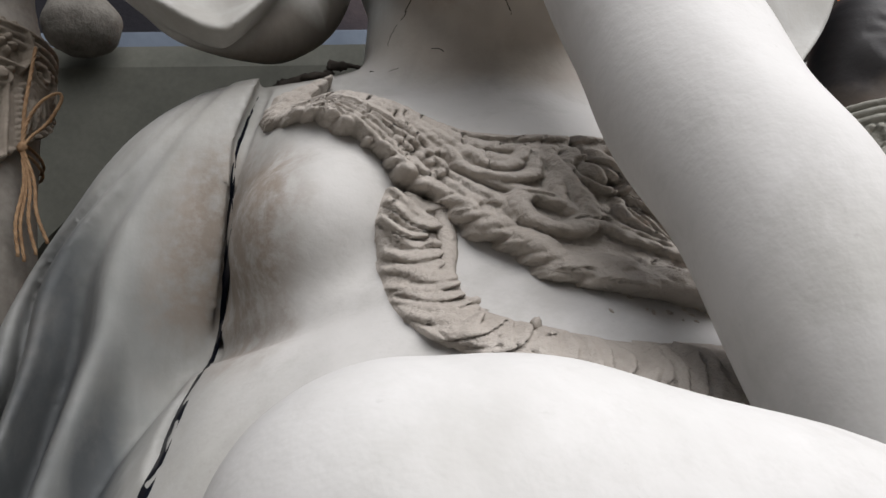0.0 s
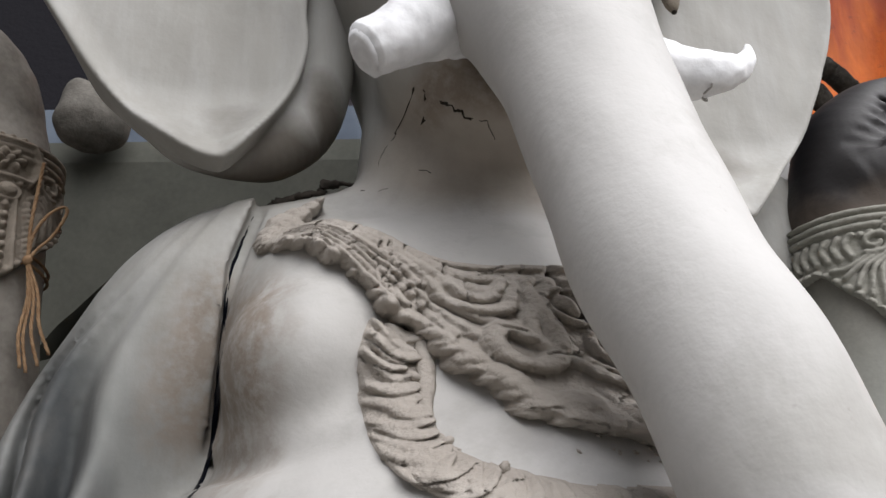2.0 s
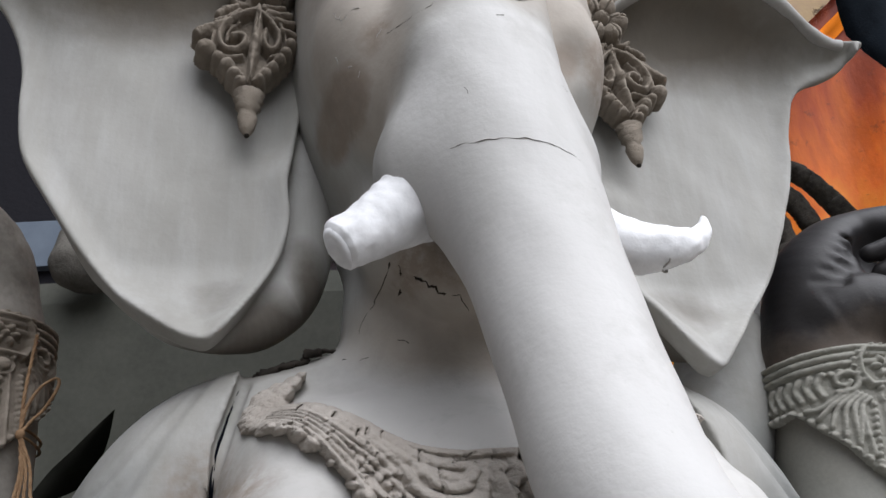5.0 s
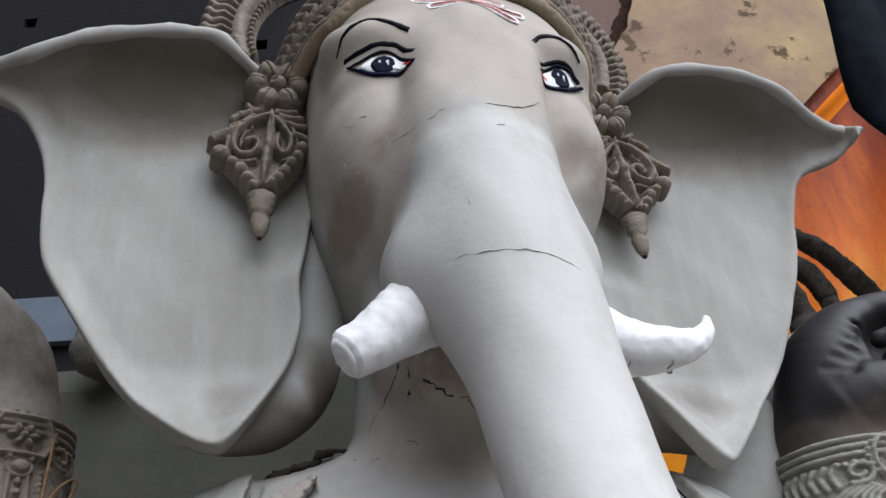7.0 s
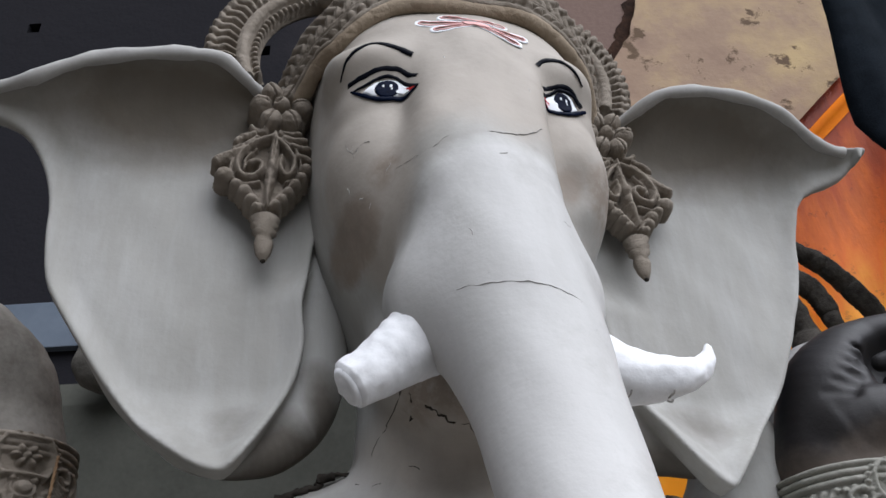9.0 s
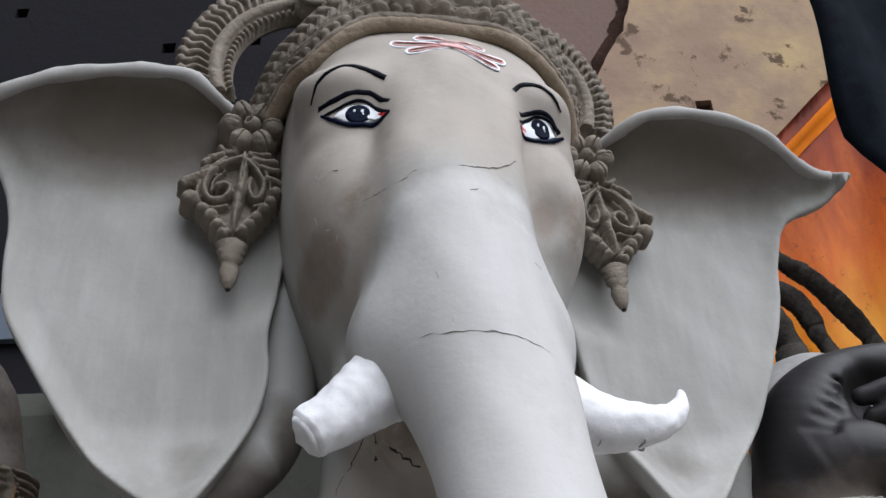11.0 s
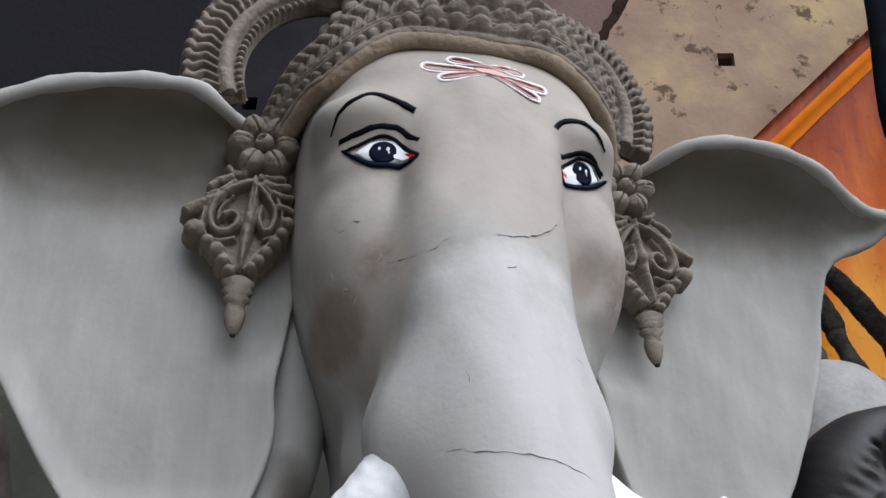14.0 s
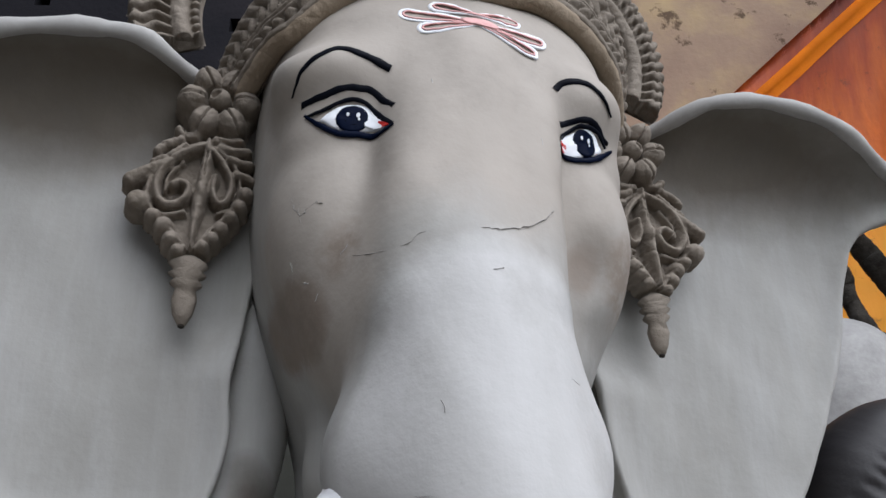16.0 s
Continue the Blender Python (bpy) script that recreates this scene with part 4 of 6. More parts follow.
# fat irregular lumps along the lower edge
for i in range(15):
    s = 0.03 + 0.9 * i / 14
    q = between(s, 0.84 + 0.06 * gaps.rand())
    r = (0.011 if s < 0.55 else 0.017) + 0.006 * gaps.rand()
    for p in both([q]):
        collar.lump(p[0], r * 1.25, r * 0.85, 0.014 + 0.008 * gaps.rand(), -45 if p[0][0] < MID else 45)
# long strands that run from the shoulder end and curl towards the lower edge
for t0, t1, end, w in ((0.37, 0.40, 0.80, 0.0075), (0.45, 0.54, 0.64, 0.008), (0.54, 0.70, 0.54, 0.0085), (0.64, 0.84, 0.42, 0.009), (0.74, 0.90, 0.28, 0.009)):
    for line in both([between(end * f, t0 + (t1 - t0) * f ** 2.2) for f in np.linspace(0.02, 1, 18)]):
        collar.ridge(line, w, 0.009, 0)
    for line in both([between(end * f, t0 + 0.048 + (t1 - t0) * f ** 2.2) for f in np.linspace(0.05, 0.95, 18)]):
        collar.groove(line, 0.0022, 0.006, 0)
for i in range(16):
    s, t = 0.08 + 0.5 * gaps.rand(), 0.36 + 0.5 * gaps.rand()
    for line in both([between(s + 0.014, t - 0.06), between(s - 0.004, t + 0.05)]):
        collar.groove(line, 0.0015, 0.009, 0)
# nested swags and scrolls towards the pendant
for line in both([(-0.158, -0.925), (-0.143, -0.955), (-0.118, -0.97), (-0.09, -0.967), (-0.072, -0.94)]) + both([(-0.137, -0.93), (-0.118, -0.952), (-0.098, -0.952), (-0.083, -0.935)]):
    collar.ridge(line, 0.0085, 0.021)
for line in both([(-0.06, -0.935), (-0.064, -0.985), (-0.074, -1.018), (-0.10, -1.045), (-0.122, -1.035), (-0.126, -1.01), (-0.11, -0.995), (-0.096, -1.008)]):
    collar.ridge(line, 0.0105, 0.025)


def spiral(c, r, turns, start, k=22):
    return [(c[0] + r * (1 - 0.8 * i / k) * math.cos(start + turns * 6.283 * i / k), c[1] + r * (1 - 0.8 * i / k) * math.sin(start + turns * 6.283 * i / k)) for i in range(k)]


for line in both(spiral((-0.175, -0.945), 0.02, 1.2, 1.0)):
    collar.ridge(line, 0.007, 0.02)
# pendant shield
shield = [(-0.02, -0.93), (-0.068, -0.97), (-0.088, -1.02), (-0.035, -1.075), (-0.005, -1.075), (0.048, -1.02), (0.03, -0.97), (-0.02, -0.93)]
collar.ridge(shield, 0.0085, 0.018)
collar.ridge([(MID + 0.76 * (x - MID), -1.022 + 0.76 * (z + 1.022)) for x, z in shield], 0.005, 0.014)
collar.lump((-0.026, -0.968), 0.020, 0.016, 0.032)
collar.ridge([(-0.026 + 0.028 * math.cos(a), -0.968 + 0.023 * math.sin(a)) for a in np.linspace(0, 6.3, 16)], 0.0055, 0.024)
for i in range(11):
    a = -0.2 - 2.75 * i / 10
    collar.lump((-0.02 + 0.044 * math.cos(a), -1.03 + 0.044 * math.sin(a)), 0.0075, 0.006, 0.018, math.degrees(a))
for dx in (-1, 1):
    collar.ridge([(-0.02 + dx * 0.004, -1.0), (-0.02 + dx * 0.02, -1.02), (-0.02 + dx * 0.016, -1.045), (-0.02, -1.065)], 0.0055, 0.017)
    collar.ridge([(-0.02 + dx * 0.03, -0.93), (-0.02 + dx * 0.05, -0.945), (-0.02 + dx * 0.062, -0.965)], 0.008, 0.014)
collar.ridge([(-0.02, -1.01), (-0.02, -1.05)], 0.006, 0.02)
for x, z, r in ((-0.102, -1.09, 0.019), (-0.068, -1.108, 0.02), (-0.03, -1.118, 0.017), (0.02, -1.118, 0.018)):
    collar.lump((x, z), r, r * 0.85, 0.026, 20)
collar.plate([(-0.06, -1.1), (-0.05, -1.125), (-0.02, -1.148), (0.006, -1.144), (0.02, -1.12), (0.012, -1.09)], 0.04, 0.014)
collar.groove([(-0.012, -1.09), (-0.008, -1.12), (-0.004, -1.15)], 0.0045, 0.02)


def on_chest(u, v, h):
    """The collar lies askew: its pendant swings to the statue's left."""
    u = u + 0.45 * np.maximum(0, -0.95 - v) * ease((u + 0.25) / 0.2)
    return np.c_[u, sample(chest_front, u, v) - h, v - 0.22 * h]


collar.finish(idol, on_chest, COARSE, 0.0032, 0.010, 11)
# ---- thread across the belly, wound clay cord ----
cord = smooth([(-0.188, -0.975), (-0.206, -1.03), (-0.205, -1.075), (-0.2, -1.13), (-0.174, -1.165), (-0.135, -1.19), (-0.088, -1.204), (-0.035, -1.211), (0.02, -1.213), (0.09, -1.205), (0.17, -1.18)], 12)
run = np.r_[0, np.cumsum(np.linalg.norm(np.diff(cord, axis=0), axis=1))]
band = Relief(0.0, run[-1], -0.04, 0.04, 0.002)
wid = 0.031 + 0.004 * np.sin(np.linspace(0, 30, 40)) * np.random.RandomState(3).rand(40)
ss = np.linspace(0.004, run[-1] - 0.004, 40)
band.plate(np.vstack([np.c_[ss, wid], np.c_[ss, -wid][::-1]]), 0.020, 0.026)
rnd = np.random.RandomState(8)
p = 0.008
while p < run[-1] - 0.01:
    lean, w = 0.006 + 0.012 * rnd.rand(), 0.006 + 0.006 * rnd.rand()
    a, b = -0.03 + 0.014 * rnd.rand() ** 2, 0.03 - 0.02 * rnd.rand() ** 2
    band.ridge([(p - lean, a, 0.5), (p + 0.003, (a + b) / 2, 1.0), (p + lean * rnd.rand(), b, 0.6)], w, 0.010 + 0.007 * rnd.rand())
    if rnd.rand() < 0.3:
        band.groove([(p + 0.006 - lean, a), (p + 0.007, 0.0), (p + 0.008 + lean * 0.4, b)], 0.0018, 0.009)
    p += w * (1.1 + 0.9 * rnd.rand())


def on_cord(u, v, h):
    c = np.c_[np.interp(u, run, cord[:, 0]), np.interp(u, run, cord[:, 1])]
    e = np.c_[np.interp(u + 0.004, run, cord[:, 0]), np.interp(u + 0.004, run, cord[:, 1])] - np.c_[np.interp(u - 0.004, run, cord[:, 0]), np.interp(u - 0.004, run, cord[:, 1])]
    e /= np.linalg.norm(e, axis=1)[:, None] + 1e-9
    x, z = c[:, 0] - e[:, 1] * v, c[:, 1] + e[:, 0] * v
    return np.c_[x, sample(chest_front, x, z) - h, z - 0.3 * h]


band.finish(idol, on_cord, COARSE, 0.0024, 0.008, 31, True)
for i, w in ((16, 0.8), (38, 0.9), (55, 0.95), (80, 0.6)):
    bead(idol, on_cord(np.array([run[i]]), np.array([0.03 * w]), np.array([0.02]))[0], (0.005, 0.006, 0.007), COARSE, 30 * i)
tube(idol, lay(chest_front, smooth([(-0.166, -0.97), (-0.166, -1.01), (-0.170, -1.05), (-0.180, -1.09), (-0.192, -1.12)], 5), 0.005), np.linspace(0.014, 0.006, 21), COARSE, 8, 0.8, (0, -1, 0.4), True, 0.2)
# crumbs of clay under the pendant
for i in range(26):
    x, z = 0.03 + 0.045 * rnd.randn(), -1.145 + 0.010 * rnd.randn()
    bead(idol, lay(chest_front, [(x, z)], 0.001)[0], (0.002 + 0.003 * rnd.rand(), 0.002, 0.0018), COARSE, 90 * rnd.rand(), (0, -1, 0), 5, 3)


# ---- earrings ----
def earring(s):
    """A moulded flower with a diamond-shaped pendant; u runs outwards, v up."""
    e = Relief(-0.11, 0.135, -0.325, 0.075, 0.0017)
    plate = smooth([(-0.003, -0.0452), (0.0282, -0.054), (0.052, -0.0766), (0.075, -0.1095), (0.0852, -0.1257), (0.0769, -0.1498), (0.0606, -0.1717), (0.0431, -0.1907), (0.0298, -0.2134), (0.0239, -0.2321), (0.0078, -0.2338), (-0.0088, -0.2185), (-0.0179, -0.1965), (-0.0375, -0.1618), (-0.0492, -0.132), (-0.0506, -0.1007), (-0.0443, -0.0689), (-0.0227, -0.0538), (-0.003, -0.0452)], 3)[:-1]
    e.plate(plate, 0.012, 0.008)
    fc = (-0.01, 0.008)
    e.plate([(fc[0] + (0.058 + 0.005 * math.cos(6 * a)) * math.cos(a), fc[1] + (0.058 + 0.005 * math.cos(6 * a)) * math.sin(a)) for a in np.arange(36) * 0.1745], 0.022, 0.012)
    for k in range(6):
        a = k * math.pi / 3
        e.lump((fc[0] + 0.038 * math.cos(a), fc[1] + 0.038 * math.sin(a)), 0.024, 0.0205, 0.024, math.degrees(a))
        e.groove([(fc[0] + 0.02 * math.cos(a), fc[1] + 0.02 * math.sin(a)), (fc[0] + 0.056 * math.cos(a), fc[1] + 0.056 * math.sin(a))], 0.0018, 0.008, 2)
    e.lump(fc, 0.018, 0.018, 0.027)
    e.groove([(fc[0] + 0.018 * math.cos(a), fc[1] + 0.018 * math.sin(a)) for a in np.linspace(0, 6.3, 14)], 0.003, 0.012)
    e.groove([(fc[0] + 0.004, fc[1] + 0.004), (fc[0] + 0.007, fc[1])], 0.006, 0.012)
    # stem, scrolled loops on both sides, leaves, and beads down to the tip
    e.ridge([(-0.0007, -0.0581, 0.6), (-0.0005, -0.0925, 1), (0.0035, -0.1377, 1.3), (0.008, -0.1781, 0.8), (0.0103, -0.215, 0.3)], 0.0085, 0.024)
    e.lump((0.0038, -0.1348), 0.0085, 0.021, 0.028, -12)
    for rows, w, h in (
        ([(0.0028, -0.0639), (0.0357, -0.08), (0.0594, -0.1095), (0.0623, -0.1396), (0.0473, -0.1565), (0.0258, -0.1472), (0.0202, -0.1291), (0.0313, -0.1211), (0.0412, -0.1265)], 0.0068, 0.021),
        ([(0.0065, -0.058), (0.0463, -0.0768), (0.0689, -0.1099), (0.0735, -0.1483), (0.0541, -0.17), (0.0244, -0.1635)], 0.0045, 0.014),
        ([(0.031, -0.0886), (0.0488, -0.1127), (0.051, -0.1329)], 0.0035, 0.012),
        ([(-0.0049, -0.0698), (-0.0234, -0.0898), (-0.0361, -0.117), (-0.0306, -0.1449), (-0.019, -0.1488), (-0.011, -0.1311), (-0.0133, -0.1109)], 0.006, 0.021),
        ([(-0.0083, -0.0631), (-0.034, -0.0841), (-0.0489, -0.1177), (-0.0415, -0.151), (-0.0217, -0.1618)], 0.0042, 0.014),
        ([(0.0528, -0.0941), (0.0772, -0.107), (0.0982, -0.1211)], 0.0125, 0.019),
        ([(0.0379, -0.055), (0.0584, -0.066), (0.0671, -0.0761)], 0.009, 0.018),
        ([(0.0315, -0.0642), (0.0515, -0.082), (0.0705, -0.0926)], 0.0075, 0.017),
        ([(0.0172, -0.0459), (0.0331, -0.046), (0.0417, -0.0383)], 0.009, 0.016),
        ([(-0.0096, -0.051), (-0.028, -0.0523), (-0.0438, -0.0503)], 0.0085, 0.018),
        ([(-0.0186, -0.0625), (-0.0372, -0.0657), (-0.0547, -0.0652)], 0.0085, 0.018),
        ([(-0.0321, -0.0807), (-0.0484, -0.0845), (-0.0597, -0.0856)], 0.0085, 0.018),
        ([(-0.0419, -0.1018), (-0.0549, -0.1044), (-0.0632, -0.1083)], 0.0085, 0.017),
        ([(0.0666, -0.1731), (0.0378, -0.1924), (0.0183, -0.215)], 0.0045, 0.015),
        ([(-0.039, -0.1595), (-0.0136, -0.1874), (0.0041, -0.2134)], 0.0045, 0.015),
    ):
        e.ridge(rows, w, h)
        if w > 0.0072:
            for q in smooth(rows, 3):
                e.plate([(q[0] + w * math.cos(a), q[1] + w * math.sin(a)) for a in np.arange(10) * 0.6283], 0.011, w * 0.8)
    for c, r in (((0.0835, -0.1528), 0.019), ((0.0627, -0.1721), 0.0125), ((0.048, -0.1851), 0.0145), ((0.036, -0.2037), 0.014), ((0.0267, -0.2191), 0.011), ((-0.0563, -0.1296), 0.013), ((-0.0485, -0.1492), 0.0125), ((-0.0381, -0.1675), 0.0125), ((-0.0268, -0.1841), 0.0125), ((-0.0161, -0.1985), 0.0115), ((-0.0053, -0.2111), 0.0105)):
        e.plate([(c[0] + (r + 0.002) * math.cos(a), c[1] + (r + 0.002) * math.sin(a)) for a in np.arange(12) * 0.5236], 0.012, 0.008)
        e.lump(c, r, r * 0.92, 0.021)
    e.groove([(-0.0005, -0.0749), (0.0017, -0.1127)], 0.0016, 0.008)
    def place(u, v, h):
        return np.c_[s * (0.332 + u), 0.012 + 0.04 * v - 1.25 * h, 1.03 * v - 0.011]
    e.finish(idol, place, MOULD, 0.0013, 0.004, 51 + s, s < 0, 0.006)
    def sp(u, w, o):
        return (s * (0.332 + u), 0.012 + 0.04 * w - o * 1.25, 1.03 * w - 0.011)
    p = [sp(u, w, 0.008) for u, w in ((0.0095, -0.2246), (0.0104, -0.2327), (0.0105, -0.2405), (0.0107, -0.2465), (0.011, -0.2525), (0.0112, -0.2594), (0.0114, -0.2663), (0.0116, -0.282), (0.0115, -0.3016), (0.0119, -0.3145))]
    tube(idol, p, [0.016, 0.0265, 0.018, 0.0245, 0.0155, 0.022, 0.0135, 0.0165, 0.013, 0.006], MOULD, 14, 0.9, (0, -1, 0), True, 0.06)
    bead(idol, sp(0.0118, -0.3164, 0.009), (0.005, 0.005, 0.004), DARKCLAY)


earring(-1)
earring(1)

# ---- crown ----
BAND = smooth([(-0.292, 0.04, -0.05), (-0.285, -0.01, 0.005), (-0.25, -0.095, 0.040), (-0.22, -0.132, 0.052), (-0.174, -0.162, 0.087), (-0.117, -0.178, 0.115), (-0.04, -0.190, 0.112),
               (0.031, -0.192, 0.110), (0.105, -0.182, 0.118), (0.164, -0.162, 0.107), (0.215, -0.132, 0.085), (0.258, -0.085, 0.066), (0.286, -0.02, 0.02), (0.292, 0.04, -0.04)], 8)
AX = np.array((0.0, 0.12, 0.0))
LONG = np.r_[0, np.cumsum(np.linalg.norm(np.diff(BAND, axis=0), axis=1))]


def on_crown(u, v, h):
    """A spot on the crown: u along the band, v up the cap, h out from it."""
    p = np.c_[[np.interp(u, LONG, BAND[:, q]) for q in range(3)]].T
    d = (p - AX) * (1, 1, 0.8)
    d /= np.linalg.norm(d, axis=1)[:, None]
    v, h = np.asarray(v)[:, None], np.asarray(h)[:, None]
    lean = np.clip(v - 0.12, 0, 1)
    return p + d * (h + v * 0.55 * (1 - 0.6 * np.abs(d[:, :1])) - lean * 1.1) + np.concatenate([0 * v, v * 0.35 + lean * 0.5, v * 0.62 + lean * 0.35], 1)


cap = Relief(0.0, LONG[-1], 0.0, 0.30, 0.0024)
L1 = LONG[-1]
cap.plate([(0.001, 0.001), (L1 - 0.001, 0.001), (L1 - 0.001, 0.295), (0.001, 0.295)], 0.012, 0.006)
def row(v, w, h):
    cap.ridge([(u, v) for u in np.linspace(0, L1, 40)], w, h, 0)
row(0.012, 0.0145, 0.012)
rnd = np.random.RandomState(21)
n = 44
for i in range(n):
    u = (i + 0.5) * L1 / n
    k = 1 + 0.12 * rnd.randn()
    cap.lump((u, 0.034), 0.0108, 0.0108 * k, 0.015)
for v in (0.049, 0.057):
    row(v, 0.0042, 0.010)
n = 44
for i in range(n):
    u = (i + 0.5) * L1 / n
    sg = 1 if u < L1 / 2 else -1
    cap.ridge([(u - sg * 0.010, 0.064, 0.5), (u, 0.076, 1.0), (u + sg * 0.004, 0.092, 0.8)], 0.0095, 0.011)
    cap.ridge([(u + sg * 0.006, 0.088, 0.5), (u - sg * 0.004, 0.105, 1.0), (u - sg * 0.014, 0.118, 0.8)], 0.0085, 0.010)
    cap.groove([(u - sg * 0.006, 0.066), (u + sg * 0.002, 0.09)], 0.0018, 0.006)
row(0.126, 0.0055, 0.012)
n = 30
for i in range(n):
    u = (i + 0.5) * L1 / n
    cap.lump((u, 0.143), 0.0145, 0.013, 0.017)
    cap.lump((u + 0.012, 0.168), 0.013, 0.014, 0.018, 40 * rnd.rand())
    cap.ridge([(u, 0.185, 0.5), (u + 0.008, 0.205, 1.0), (u, 0.23, 0.5)], 0.011, 0.016)
    cap.lump((u, 0.255), 0.014, 0.013, 0.016)
# flower cluster over the forehead
for v, k, r in ((0.042, 3, 0.018), (0.070, 3, 0.017), (0.098, 2, 0.019), (0.126, 2, 0.018)):
    for i in range(-k, k + 1):
        cap.lump((L1 / 2 + (i + (0.5 if k == 2 else 0)) * 0.034, v + 0.003 * rnd.randn()), r * (1 + 0.1 * rnd.randn()), r * 0.9, 0.022, 90 * rnd.rand())
cap.finish(idol, on_crown, MOULD, 0.0013, 0.003, 71, False)
tube(idol, on_crown(np.linspace(0.001, L1 - 0.001, 90), np.full(90, 0.008), np.full(90, 0.006)), 0.0165, WARM, 12, 1.0, (0, -1, 0.3), True, 0.03)
bead(idol, (0, 0.16, 0.28), (0.22, 0.22, 0.22), MOULD, 0, (0, -1, 0), 32, 20)
for tier, (r, z) in enumerate(((0.225, 0.36), (0.205, 0.41), (0.175, 0.46), (0.13, 0.50))):
    n = 34 - 5 * tier
    for i in range(n):
        a = 6.283 * i / n
        bead(idol, (r * math.sin(a), 0.16 - r * math.cos(a), z), (0.02, 0.016, 0.024), MOULD, 0, (math.sin(a), -math.cos(a), 0.5))

# ---- fan-shaped side ornaments of the crown ----
def fan(s, reach):
    """A half ring of curved petals beside the crown; u is the angle, v the radius."""
    c = np.array((s * 0.19, 0.09, 0.24))
    e = Relief(-0.1, 1.8, 0.165, reach + 0.015, 0.0022)
    e.u = np.arange(-0.4, 1.8, 0.0085)
    e.v = np.arange(0.165, reach + 0.015, 0.0020)
    e.U, e.V = np.meshgrid(e.u, e.v, indexing="ij")
    e.base, e.top, e.cut = np.full(e.U.shape, -1.0), np.zeros(e.U.shape), np.zeros(e.U.shape)
    k = 0.25    # metres of arc for each radian
    def scaled(rows):
        return [(r[0] * k, *r[1:]) for r in rows]
    e.u, e.U, e.step = e.u * k, e.U * k, 0.002
    n = 25
    edge = [(-0.35 + 2.1 * i / 88, reach + 0.006 * math.cos(6.283 * i / 4)) for i in range(89)]
    e.plate(scaled([(-0.35, 0.178)] + edge + [(1.75, 0.178)]), 0.014, 0.006)
    e.ridge(scaled([(a, 0.214) for a in np.linspace(-0.36, 1.76, 34)]), 0.015, 0.018, 0)
    for i in range(28):
        e.lump((k * (-0.33 + 2.06 * i / 27), 0.188), 0.008, 0.0085, 0.012)
    for i in range(n):
        a = -0.35 + 2.1 * (i + 0.5) / n
        e.ridge(scaled([(a - 0.03, 0.23, 0.55), (a + 0.015, 0.25, 0.8), (a - 0.012, reach - 0.022, 1.0), (a + 0.012, reach - 0.008, 1.2)]), 0.0085, 0.014)
    def place(u, v, h):
        a = u / k
        return np.c_[c[0] + s * v * np.cos(a), c[1] + 0.05 * v - h, c[2] + v * np.sin(a)]
    e.finish(idol, place, MOULD, 0.0010, 0.002, 91, s > 0)
    back = np.linspace(-0.35, 1.75, 30)
    idol.put(np.concatenate([[place(np.array([a * k]), np.array([r]), np.array([-0.02]))[0] for a in back] for r in (0.18, reach)]), grid_faces(2, 30), MOULD)
    q = c + np.array((s * 0.02, -0.02, 0.2))
    bead(idol, q, (0.04, 0.03, 0.05), MOULD, 20, (0, -1, 0), 10, 6)
    tube(idol, [q + np.array((0.03 * math.cos(a), -0.03, 0.03 * math.sin(a))) for a in np.linspace(0, 5.5, 16)], 0.008, MOULD, 6)


fan(-1, 0.292)
fan(1, 0.275)


